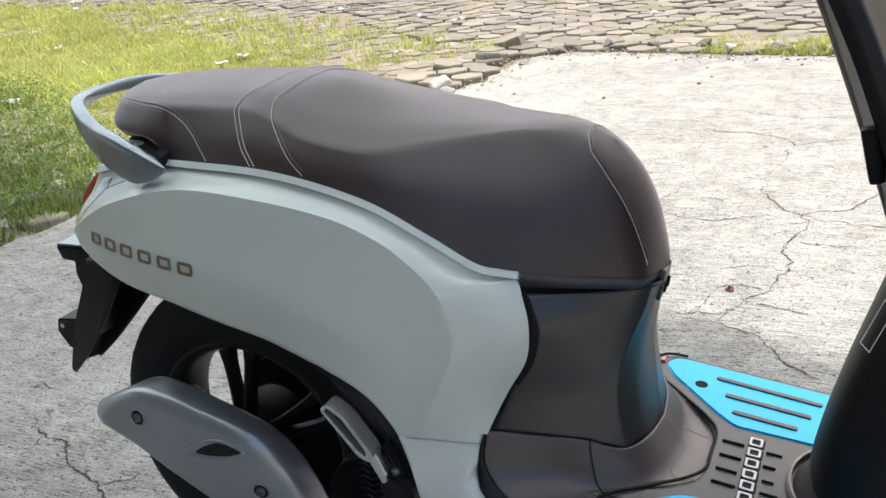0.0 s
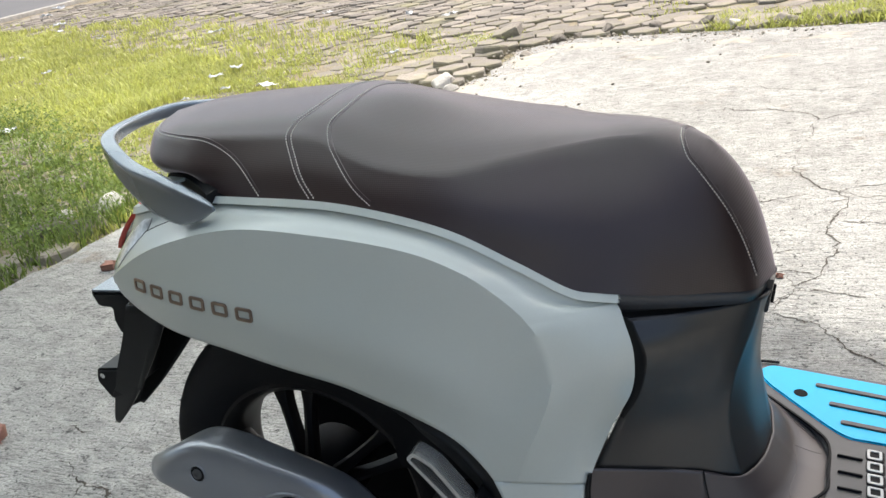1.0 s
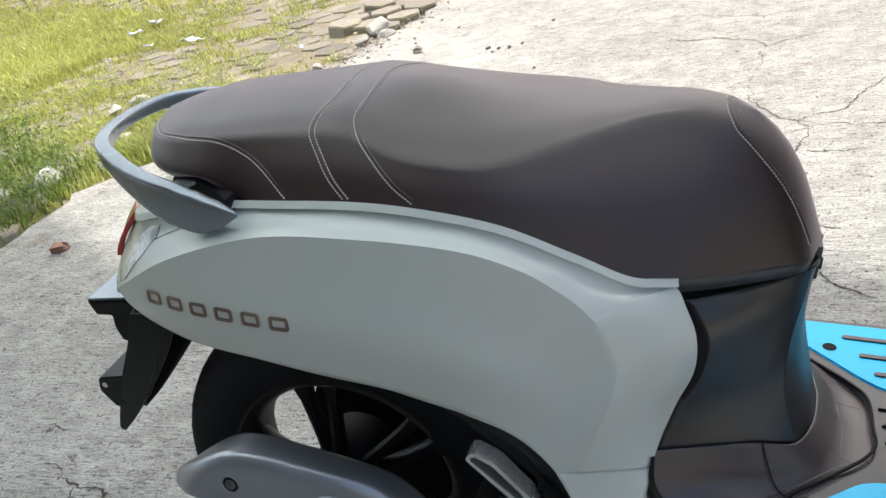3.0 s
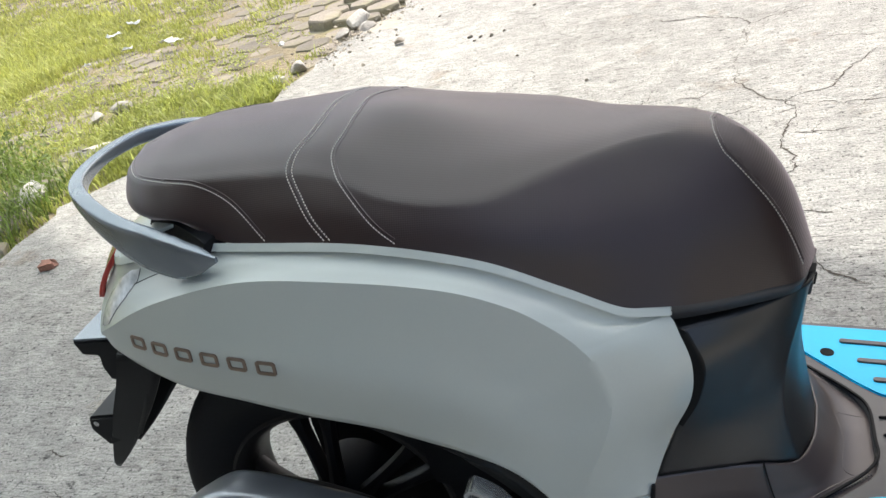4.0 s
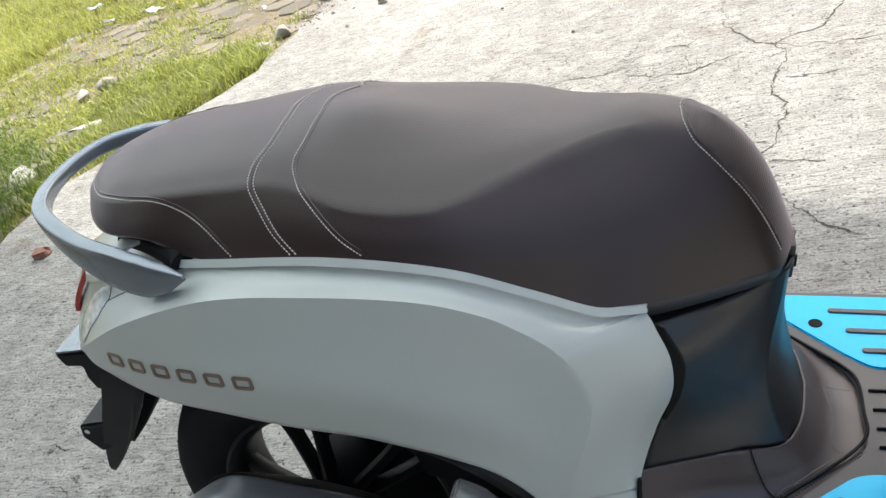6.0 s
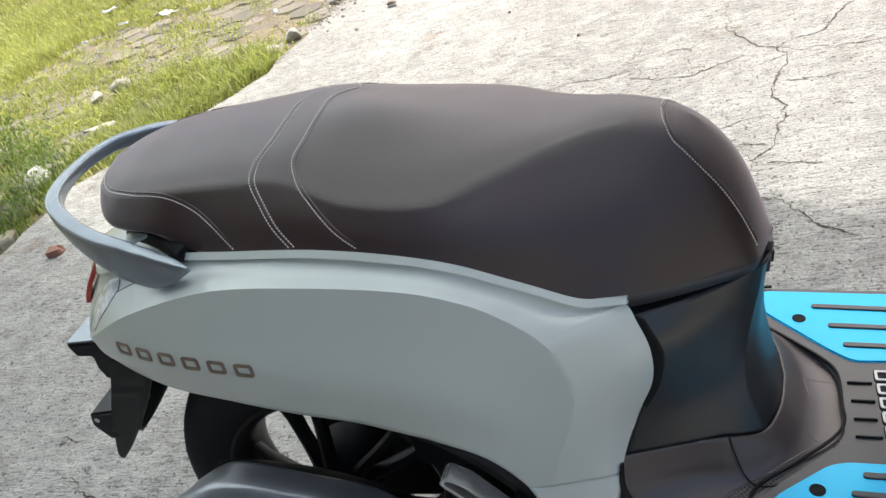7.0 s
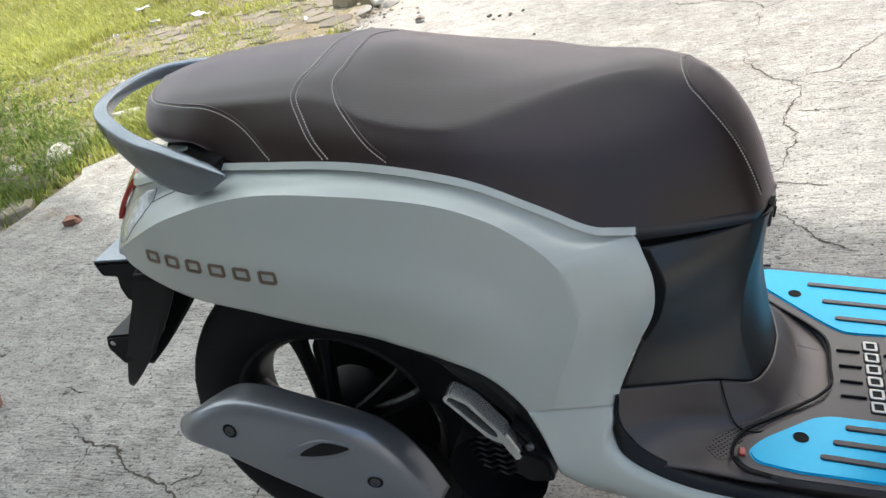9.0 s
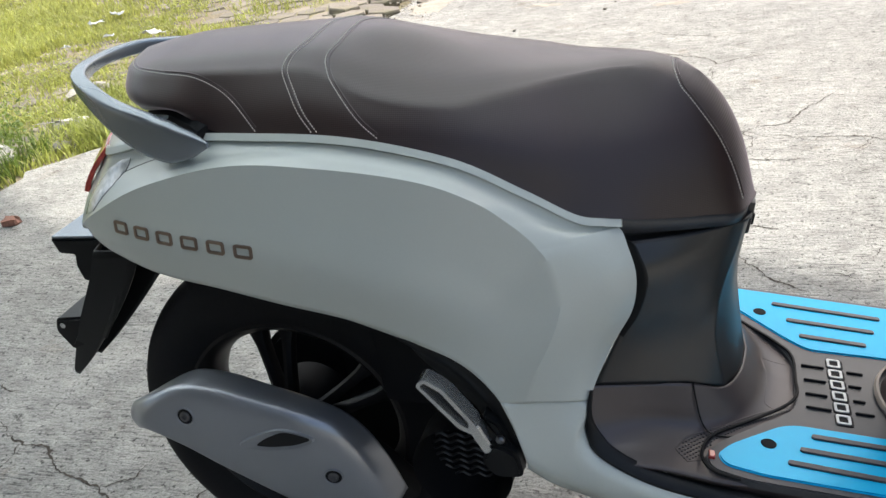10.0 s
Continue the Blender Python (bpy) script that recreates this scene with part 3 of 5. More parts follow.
# tail between the two panels
COL = [row[0] for row in SHOULDER] + [HEM[0]]
g = loft([[q, (q[0] - dx, 0, q[2] + 0.006), (q[0], -q[1], q[2])] for q, dx in zip(COL, (0.012, 0.018, 0.020, 0.022, 0.022))], 14, 14)
bm = bmesh.new()
sheet(bm, g, flip=False)
g = loft([[COL[0], (-0.757, -0.096, 0.7045), (-0.66, -0.118, 0.7245), (-0.58, -0.13, 0.727)], [(-0.814, 0, 0.704), (-0.757, 0, 0.722), (-0.66, 0, 0.736), (-0.58, 0, 0.740)], [(COL[0][0], -COL[0][1], COL[0][2]), (-0.757, 0.096, 0.7045), (-0.66, 0.118, 0.7245), (-0.58, 0.13, 0.727)]], 14, 8)
sheet(bm, g, flip=True)
part("tail_cover", bm, PAINT, scooter, "satin sage grey tail cover", solid=0.003)

# grab rail
RAILPATH = [(-0.583, -0.160, 0.735), (-0.640, -0.150, 0.738), (-0.700, -0.135, 0.760), (-0.750, -0.110, 0.784), (-0.790, -0.070, 0.797), (-0.806, 0, 0.800)]
path = curve(RAILPATH + [(x, -y, z) for x, y, z in RAILPATH[-2::-1]], 80)
u = np.abs(np.linspace(-1, 1, 80))
wide = np.interp(u, [0, 0.4, 0.62, 0.8, 0.93, 1.0], [0.009, 0.0095, 0.010, 0.0095, 0.007, 0.002])
tall = np.interp(u, [0, 0.3, 0.5, 0.7, 0.82, 0.92, 1.0], [0.0075, 0.0095, 0.0155, 0.025, 0.024, 0.015, 0.003])
bm = bmesh.new()
sweep(bm, path, wide, tall, n=28, power=5.0)
part("grab_rail", bm, RAIL, scooter, "blue-grey painted pillion grab rail", sharp=50)


# under-seat front panel
SIDE_FACE = [
    [(-0.143, -0.134, 0.598), (-0.085, -0.100, 0.590), (-0.040, -0.064, 0.584), (-0.022, -0.044, 0.581)],
    [(-0.130, -0.146, 0.570), (-0.085, -0.110, 0.560), (-0.048, -0.073, 0.554), (-0.030, -0.050, 0.552)],
    [(-0.138, -0.146, 0.525), (-0.095, -0.115, 0.512), (-0.066, -0.093, 0.506), (-0.049, -0.075, 0.503)],
    [(-0.160, -0.152, 0.480), (-0.108, -0.121, 0.466), (-0.074, -0.101, 0.458), (-0.055, -0.089, 0.454)],
    [(-0.182, -0.162, 0.437), (-0.110, -0.131, 0.420), (-0.068, -0.110, 0.403), (-0.045, -0.092, 0.390)],
]
FRONT_FACE = [
    [(-0.022, -0.044, 0.581), (-0.016, -0.025, 0.579), (-0.015, 0, 0.578)],
    [(-0.030, -0.050, 0.552), (-0.024, -0.028, 0.550), (-0.022, 0, 0.550)],
    [(-0.049, -0.075, 0.503), (-0.036, -0.042, 0.498), (-0.030, 0, 0.497)],
    [(-0.055, -0.089, 0.454), (-0.036, -0.048, 0.449), (-0.028, 0, 0.447)],
    [(-0.045, -0.092, 0.390), (-0.028, -0.050, 0.387), (-0.022, 0, 0.386)],
]
bm = bmesh.new()
for rows in (SIDE_FACE, FRONT_FACE):
    g = loft(rows, 24, 40)
    sheet(bm, g, flip=True)
    sheet(bm, flipped(g))
inset = [[(-0.160, -0.120, z0), (-0.095, -0.086, z0 - 0.008), (-0.040, -0.042, z0 - 0.017), (-0.030, 0, z0 - 0.018)] for z0 in (0.635, 0.598)]
rim_row = [SIDE_FACE[0][0], SIDE_FACE[0][1], SIDE_FACE[0][3], FRONT_FACE[0][2]]
for rows in (inset, [inset[1], rim_row]):
    g = loft(rows, 30, 4)
    sheet(bm, g, flip=True)
    sheet(bm, flipped(g))
part("centre_panel", bm, BLACK, scooter, "black satin panel under the saddle", solid=0.003)

# floor: brown step-through with a flared foot round the black panel, on a plane that falls forward
FALL = 0.15
floor_pose = pose(0, 0, 0.350, 0, math.degrees(math.atan(FALL)), 0)
FOOT = [
    [(-0.200, -0.172, 0.441), (-0.130, -0.138, 0.424), (-0.080, -0.122, 0.415), (-0.046, -0.095, 0.394), (-0.027, -0.053, 0.389), (-0.020, 0, 0.387)],
    [(-0.204, -0.180, 0.418), (-0.132, -0.144, 0.400), (-0.076, -0.127, 0.388), (-0.037, -0.099, 0.374), (-0.016, -0.054, 0.368), (-0.008, 0, 0.366)],
    [(-0.206, -0.190, 0.396), (-0.130, -0.150, 0.379), (-0.068, -0.133, 0.366), (-0.024, -0.100, 0.357), (-0.002, -0.054, 0.351), (0.006, 0, 0.350)],
    [(-0.202, -0.199, 0.378), (-0.122, -0.172, 0.366), (-0.055, -0.158, 0.354), (0.000, -0.118, 0.345), (0.024, -0.058, 0.341), (0.032, 0, 0.340)],
    [(-0.192, -0.205, 0.366), (-0.110, -0.202, 0.358), (-0.020, -0.203, 0.345), (0.060, -0.150, 0.332), (0.080, -0.064, 0.329), (0.085, 0, 0.328)],
]
g = loft(FOOT, 50, 30)
bm = bmesh.new()
sheet(bm, g, flip=True)
sheet(bm, flipped(g))
foot = part("floor_foot", bm, BROWN, scooter, "dark brown plastic foot of the step-through floor", solid=0.003)
foot_tree = tree_of(foot)
bm = bmesh.new()
slab(bm, rounded([(-0.11, -0.196), (0.42, -0.196), (0.42, 0.196), (-0.11, 0.196)], 0.06), floor_pose @ pose(0, 0, -0.010), 0.03, 0.004)
part("floor_board", bm, BROWN, scooter, "dark brown plastic step-through floor", sharp=30)

# lower skirt of the body
SKIRT = [
    [(-0.2785, -0.208, 0.441), (-0.235, -0.198, 0.439), (-0.187, -0.181, 0.428), (-0.192, -0.188, 0.398), (-0.178, -0.200, 0.372), (-0.120, -0.208, 0.345), (0.0, -0.211, 0.320), (0.2, -0.21, 0.288), (0.42, -0.20, 0.255)],
    [(-0.266, -0.213, 0.410), (-0.240, -0.206, 0.408), (-0.205, -0.202, 0.400), (-0.198, -0.207, 0.380), (-0.170, -0.214, 0.352), (-0.110, -0.219, 0.328), (0.0, -0.220, 0.304), (0.2, -0.218, 0.274), (0.42, -0.21, 0.242)],
    [(-0.256, -0.218, 0.375), (-0.240, -0.217, 0.365), (-0.215, -0.216, 0.352), (-0.190, -0.216, 0.338), (-0.150, -0.217, 0.318), (-0.090, -0.217, 0.298), (0.0, -0.215, 0.278), (0.2, -0.21, 0.250), (0.42, -0.20, 0.220)],
    [(-0.255, -0.215, 0.358), (-0.232, -0.212, 0.338), (-0.210, -0.205, 0.322), (-0.180, -0.200, 0.306), (-0.140, -0.198, 0.290), (-0.080, -0.196, 0.272), (0.0, -0.194, 0.252), (0.2, -0.19, 0.228), (0.42, -0.18, 0.20)],
]
for side in (1, -1):
    g = loft(SKIRT, 80, 18)
    bm = bmesh.new()
    sheet(bm, g if side == 1 else flipped(g), flip=side == 1)
    part("floor_skirt", bm, PAINT, scooter, "satin sage grey lower floor skirt", solid=0.003)

# black gap strip between the skirt and the brown floor
for side in (1, -1):
    bm = bmesh.new()
    sweep(bm, curve([(x, y * side, z) for x, y, z in ((-0.184, -0.176, 0.440), (-0.187, -0.184, 0.418), (-0.184, -0.190, 0.394), (-0.168, -0.197, 0.372), (-0.118, -0.203, 0.347), (-0.05, -0.206, 0.331), (0.06, -0.207, 0.312), (0.2, -0.206, 0.29), (0.41, -0.198, 0.258))], 60), np.interp(np.arange(60), [0, 9, 18], [0.0015, 0.003, 0.0095]), 0.005, up=(0, 0.6 * side, -1), n=10)
    part("floor_trim", bm, MOULD, scooter, "black rubber strip along the floor edge")

# wheel
AXLE = (-0.630, 0.0, 0.270)
wheel_pose = pose(*AXLE, 90, 0, 0)
wheel = new("rear_wheel")
wheel.parent = scooter
tagged(wheel, "black tyre on a dark cast rim")
bm = bmesh.new()
prof = [(r, h) for r, h, _ in curve([(0.160, -0.044, 0), (0.172, -0.052, 0), (0.200, -0.057, 0), (0.230, -0.051, 0), (0.248, -0.033, 0), (0.256, 0, 0), (0.248, 0.033, 0), (0.230, 0.051, 0), (0.200, 0.057, 0), (0.172, 0.052, 0), (0.160, 0.044, 0)], 25)]
lathe(bm, prof, wheel_pose, 72)
tyre = part("tyre", bm, RUBBER, wheel, "black treaded rubber tyre", sharp=30)
bm = bmesh.new()
box(bm, (0.006, 0.030, 0.020), None, 0.0015, 1)
block = bpy.data.meshes.new("tread_block")
bm.to_mesh(block)
bm.free()
block.materials.append(RUBBER)
for i in range(34):
    for s in (-1, 1):
        for r, h, tilt in ((0.2475, 0.020, 24), (0.2335, 0.042, 58)):
            ob = new("tread_block", block)
            ob.parent = wheel
            ob.matrix_local = wheel_pose @ pose(0, 0, 0, 0, 0, 360 * (i + (0.5 if s > 0 else 0)) / 34) @ pose(r, 0, s * h, s * 24, -s * tilt, 0)
bm = bmesh.new()
lathe(bm, [(0.166, -0.046), (0.168, -0.050), (0.163, -0.052), (0.154, -0.044), (0.147, -0.030), (0.142, 0), (0.147, 0.030), (0.154, 0.044), (0.163, 0.052), (0.168, 0.050), (0.166, 0.046)], wheel_pose, 72)
hub_bm = bmesh.new()
lathe(hub_bm, [(0.0, -0.05), (0.026, -0.05), (0.030, -0.046), (0.036, -0.03), (0.056, -0.025), (0.056, 0.010), (0.046, 0.040), (0.034, 0.056), (0.020, 0.061), (0.0, 0.061)], wheel_pose, 40)
for i in range(5):
    for s in (-1, 1):
        a0, a1 = radians(72 * i + 26 + s * 9), radians(72 * i + 26 + s * 9.5)
        p0, p1 = wheel_pose @ Vector((0.045 * math.cos(a0), 0.045 * math.sin(a0), 0.045)), wheel_pose @ Vector((0.142 * math.cos(a1), 0.142 * math.sin(a1), 0.016))
        sweep(bm, curve([p0, (p0 + p1) / 2, p1], 6), [0.011, 0.009, 0.008, 0.008, 0.009, 0.014], 0.012, up=(0, 1, 0), n=8)
part("rim", bm, RIM, wheel, "dark bronze cast rim with paired spokes")
part("hub", hub_bm, INNER, wheel, "black wheel hub")

# exhaust with its cover
COVER = [
    [(-0.780, -0.150, 0.384), (-0.750, -0.140, 0.400), (-0.700, -0.135, 0.420), (-0.650, -0.138, 0.418), (-0.600, -0.140, 0.404), (-0.545, -0.140, 0.386), (-0.505, -0.138, 0.366), (-0.480, -0.134, 0.335), (-0.460, -0.13, 0.290), (-0.445, -0.125, 0.235)],
    [(-0.791, -0.165, 0.385), (-0.752, -0.176, 0.405), (-0.705, -0.180, 0.422), (-0.655, -0.182, 0.420), (-0.600, -0.182, 0.405), (-0.540, -0.181, 0.386), (-0.505, -0.178, 0.365), (-0.483, -0.172, 0.325), (-0.468, -0.165, 0.275), (-0.455, -0.158, 0.225)],
    [(-0.797, -0.172, 0.367), (-0.760, -0.190, 0.384), (-0.705, -0.192, 0.390), (-0.655, -0.193, 0.375), (-0.600, -0.192, 0.358), (-0.545, -0.190, 0.335), (-0.515, -0.186, 0.305), (-0.497, -0.180, 0.275), (-0.488, -0.174, 0.240), (-0.478, -0.167, 0.200)],
    [(-0.790, -0.172, 0.348), (-0.765, -0.190, 0.362), (-0.715, -0.193, 0.345), (-0.668, -0.193, 0.318), (-0.620, -0.191, 0.290), (-0.580, -0.188, 0.265), (-0.555, -0.184, 0.245), (-0.540, -0.178, 0.225), (-0.528, -0.172, 0.200), (-0.515, -0.165, 0.170)],
    [(-0.782, -0.160, 0.340), (-0.760, -0.172, 0.346), (-0.712, -0.174, 0.322), (-0.668, -0.174, 0.293), (-0.620, -0.172, 0.262), (-0.588, -0.168, 0.240), (-0.566, -0.165, 0.222), (-0.552, -0.160, 0.203), (-0.540, -0.155, 0.180), (-0.525, -0.15, 0.150)],
]
exhaust = new("exhaust")
exhaust.parent = scooter
tagged(exhaust, "black silencer under a silver-grey cover")
bm = bmesh.new()
sheet(bm, loft(COVER, 70, 48), flip=True)
cover = part("cover", bm, SILVER, exhaust, "silver-grey painted exhaust cover with a vent", sharp=75, solid=0.003)
bm = bmesh.new()
sweep(bm, curve([(-0.755, -0.125, 0.345), (-0.72, -0.122, 0.345), (-0.62, -0.115, 0.315), (-0.52, -0.11, 0.255), (-0.47, -0.10, 0.19)], 24), 0.045, [0.02] + [0.042] * 22 + [0.04], n=20, power=2.2)
part("silencer", bm, INNER, exhaust, "black silencer tube")

# black inner splash guard along the wheel arch, pillion peg, fan shroud
GUARD_OUT = [(-0.398, -0.196, 0.5235), (-0.358, -0.2005, 0.5085), (-0.327, -0.202, 0.4945), (-0.310, -0.202, 0.4815), (-0.296, -0.203, 0.466), (-0.281, -0.204, 0.441), (-0.268, -0.208, 0.408), (-0.2575, -0.210, 0.374), (-0.260, -0.206, 0.352)]
GUARD_IN = [(-0.388, -0.188, 0.512), (-0.370, -0.184, 0.480), (-0.354, -0.182, 0.461), (-0.340, -0.182, 0.447), (-0.328, -0.182, 0.432), (-0.312, -0.182, 0.410), (-0.302, -0.184, 0.384), (-0.296, -0.186, 0.360), (-0.284, -0.188, 0.345)]
bm = bmesh.new()
for rows, nv in (([GUARD_OUT, [tuple(Vector(a).lerp(Vector(b), 0.30) + Vector((0, -0.006, 0))) for a, b in zip(GUARD_OUT, GUARD_IN)], [tuple(Vector(a).lerp(Vector(b), 0.62) + Vector((0, -0.003, 0))) for a, b in zip(GUARD_OUT, GUARD_IN)], GUARD_IN], 16), ([GUARD_IN, [(x, y + 0.04, z) for x, y, z in GUARD_IN]], 3)):
    sheet(bm, loft(rows, 44, nv), flip=True)
part("arch_guard", bm, MOULD, scooter, "black plastic guard along the wheel arch", solid=0.003)

engine = new("engine")
engine.parent = scooter
tagged(engine, "black engine and swingarm")
for name, size, place in (("air_box", (0.62, 0.14, 0.10), (-0.45, 0.03, 0.50)), ("crankcase", (0.20, 0.16, 0.16), (-0.36, 0.02, 0.36)), ("belt_case", (0.34, 0.10, 0.22), (-0.42, 0.09, 0.36)), ("cylinder", (0.16, 0.12, 0.18), (-0.40, -0.02, 0.42))):
    bm = bmesh.new()
    box(bm, size, pose(*place), 0.025)
    part(name, bm, INNER, engine, sharp=30)
bm = bmesh.new()
slab(bm, rounded([(-0.735, 0.32), (-0.66, 0.36), (-0.50, 0.40), (-0.28, 0.42), (-0.24, 0.34), (-0.30, 0.12), (-0.50, 0.085), (-0.68, 0.09), (-0.735, 0.18)], 0.03), Matrix(((1, 0, 0, 0), (0, 0, -1, 0.085), (0, 1, 0, 0), (0, 0, 0, 1))), 0.09, 0.01)
part("swingarm", bm, INNER, engine, sharp=30)

bm = bmesh.new()
lathe(bm, [(0.062, 0.05), (0.062, 0.0), (0.056, -0.008), (0.050, -0.008), (0.046, 0.002), (0.0, 0.002)], pose(-0.348, -0.125, 0.312, 90, 0, 0), 40)
part("fan_shroud", bm, INNER, scooter, "black round cooling fan cover")

# mudguard behind the wheel
bm = bmesh.new()
for s in (1, -0.8):
    g = loft([[(-0.855, -0.068 * s, 0.560), (-0.884, -0.064 * s, 0.508), (-0.935, -0.052 * s, 0.435), (-0.988, -0.034 * s, 0.350), (-0.996, -0.030 * s, 0.332)],
              [(-0.785, -0.070 * s, 0.560), (-0.812, -0.066 * s, 0.515), (-0.866, -0.055 * s, 0.450), (-0.942, -0.040 * s, 0.372), (-0.990, -0.030 * s, 0.330)]], 16, 6)
    sheet(bm, g, flip=s == 1)
g = loft([[(-0.855, -0.068, 0.560), (-0.884, -0.064, 0.508), (-0.935, -0.052, 0.435), (-0.988, -0.034, 0.350), (-0.996, -0.030, 0.332)],
          [(-0.865, 0, 0.560), (-0.894, 0, 0.508), (-0.945, 0, 0.435), (-0.998, 0, 0.350), (-1.006, 0, 0.332)],
          [(-0.855, 0.054, 0.560), (-0.884, 0.051, 0.508), (-0.935, 0.042, 0.435), (-0.988, 0.027, 0.350), (-0.996, 0.024, 0.332)]], 16, 8)
sheet(bm, g)
part("mudguard", bm, MOULD, scooter, "black plastic rear mudguard", solid=0.003)

# front shield and column
bm = bmesh.new()
sweep(bm, curve([(0.228, -0.015, 0.30), (0.236, -0.015, 0.36), (0.270, -0.01, 0.45), (0.318, 0, 0.56), (0.365, 0, 0.68), (0.41, 0, 0.80)], 30), 0.085, np.linspace(0.075, 0.135, 30), up=(1, 0, 0), n=28, power=2.2)
column = part("front_column", bm, MOULD, scooter, "black front column of the leg shield")
g = loft([[(0.105, 0.18, 0.905), (0.138, 0.18, 0.822), (0.192, 0.18, 0.667), (0.245, 0.17, 0.50)], [(0.16, 0, 0.94), (0.19, 0, 0.83), (0.235, 0, 0.667), (0.27, 0, 0.50)], [(0.135, -0.18, 0.94), (0.180, -0.18, 0.835), (0.235, -0.18, 0.667), (0.28, -0.16, 0.50)]], 20, 16)
bm = bmesh.new()
sheet(bm, g)
part("leg_shield", bm, MOULD, scooter, "black inner face of the leg shield", solid=0.02)

# ---- scooter details ----
def on_surface(tree, p, along=(1, 0, 0), lift=0.0):
    """A pose on a skin: z out of it, x along."""
    co, no, _, _ = tree.find_nearest(Vector(p))
    if no.y > 0:
        no = -no
    x = Vector(along) - no * no.dot(Vector(along))
    x.normalize()
    y = no.cross(x)
    m = Matrix((x, y, no)).transposed().to_4x4()
    m.translation = co + no * lift
    return m


def ring(bm, outer, inner, m, depth, bevel=0.0):
    """A raised closed band between two outlines of the same count."""
    k = len(outer)
    a = [bm.verts.new(m @ Vector((x, y, 0))) for x, y in outer]
    b = [bm.verts.new(m @ Vector((x, y, depth))) for x, y in outer]
    c = [bm.verts.new(m @ Vector((x, y, depth))) for x, y in inner]
    d = [bm.verts.new(m @ Vector((x, y, 0))) for x, y in inner]
    for p, q in ((a, b), (b, c), (c, d)):
        for i in range(k):
            j = (i + 1) % k
            bm.faces.new((p[i], p[j], q[j], q[i]))


panel_tree, cover_tree = tree_of(right_panel), tree_of(cover)

# bronze badge: six plain raised shapes
for i in range(6):
    p = Vector((-0.736, -0.157, 0.634)).lerp(Vector((-0.552, -0.202, 0.623)), i / 5)
    m = on_surface(panel_tree, p, (1, -0.2, -0.055), 0.0002)
    w, h = 0.0122, 0.0080
    bm = bmesh.new()
    ring(bm, rounded([(-w, -h), (w, -h), (w, h), (-w, h)], 0.004), rounded([(-w + 0.0034, -h + 0.0034), (w - 0.0034, -h + 0.0034), (w - 0.0034, h - 0.0034), (-w + 0.0034, h - 0.0034)], 0.002), m, 0.0018)
    part("badge_shape", bm, BRONZE, right_panel, "plain bronze badge shape", weld=0)

# exhaust cover screws and vent
for p in ((-0.697, -0.19, 0.387), (-0.515, -0.181, 0.300)):
    m = on_surface(cover_tree, p)
    bm = bmesh.new()
    lathe(bm, [(0.0068, 0.0008), (0.0068, 0.0022), (0.006, 0.0028), (0.0034, 0.0028), (0.0030, 0.0014), (0, 0.0014)], m, 24)
    part("screw", bm, BOLT, cover, "dull socket-head screw in a cup", weld=0)
    # flat dark disc paints the shade inside the cup
    bm = bmesh.new()
    lathe(bm, [(0.0108, 0.0006), (0.0, 0.0006)], m, 28)
    part("screw_cup_shade", bm, DARK, cover, weld=0)
    bm = bmesh.new()
    lathe(bm, [(0.0128, 0.0), (0.0124, 0.0016), (0.0112, 0.0018), (0.0104, 0.0004)], m, 28)
    part("cup_rim", bm, SILVER, cover, weld=0)
m = on_surface(cover_tree, (-0.575, -0.19, 0.357), (1, 0, 0.06))
lens = rounded([(-0.064, -0.006), (-0.030, 0.010), (0.004, 0.0185), (0.030, 0.012), (0.056, -0.002), (0.020, -0.0145), (-0.030, -0.0145)], 0.02, 6)
hole = rounded([(-0.034, -0.007), (-0.018, 0.003), (0.008, 0.0125), (0.026, 0.008), (0.046, -0.001), (0.020, -0.008), (-0.010, -0.0095)], 0.008, 6)
bm = bmesh.new()
k = len(lens)
def at_skin(x, y, lift):
    co, no, _, _ = cover_tree.find_nearest(m @ Vector((x, y, 0)))
    return co + (no if no.y < 0 else -no) * lift
ra = [bm.verts.new(at_skin(x, y, -0.0010)) for x, y in lens]
rb = [bm.verts.new(at_skin(x * 0.93, y * 0.90, 0.0030)) for x, y in lens]
rc = [bm.verts.new(at_skin(x, y, 0.0014)) for x, y in hole]
for p, q in ((ra, rb), (rb, rc)):
    for i in range(k):
        j = (i + 1) % k
        bm.faces.new((p[i], p[j], q[j], q[i]))
vent = part("vent", bm, SILVER, cover, "raised lens-shaped vent with a dark opening", weld=0)
# dark patch over the closed skin paints the shade inside the opening
bm = bmesh.new()
hv = [bm.verts.new(at_skin(x, y, 0.0015)) for x, y in hole]
mid = bm.verts.new(at_skin(0.006, 0.0, 0.0020))
for i in range(len(hv)):
    bm.faces.new((hv[i], hv[(i + 1) % len(hv)], mid))
part("vent_opening_shade", bm, DARK, cover, weld=0)

# folding pillion peg
peg = new("pillion_peg")
peg.parent = scooter
tagged(peg, "polished alloy folding pillion footrest")
pm = Matrix(((1, 0, 0, 0), (0, 0, -1, -0.222), (0, 1, 0, 0), (0, 0, 0, 1)))
bm = bmesh.new()
outer = rounded([(-0.366, 0.476), (-0.355, 0.485), (-0.334, 0.471), (-0.302, 0.424), (-0.308, 0.413), (-0.323, 0.420)], 0.006)
inner = rounded([(-0.3605, 0.475), (-0.355, 0.4795), (-0.338, 0.468), (-0.3115, 0.429), (-0.312, 0.421), (-0.321, 0.4265)], 0.003)
ring(bm, outer, inner, pm, 0.008)
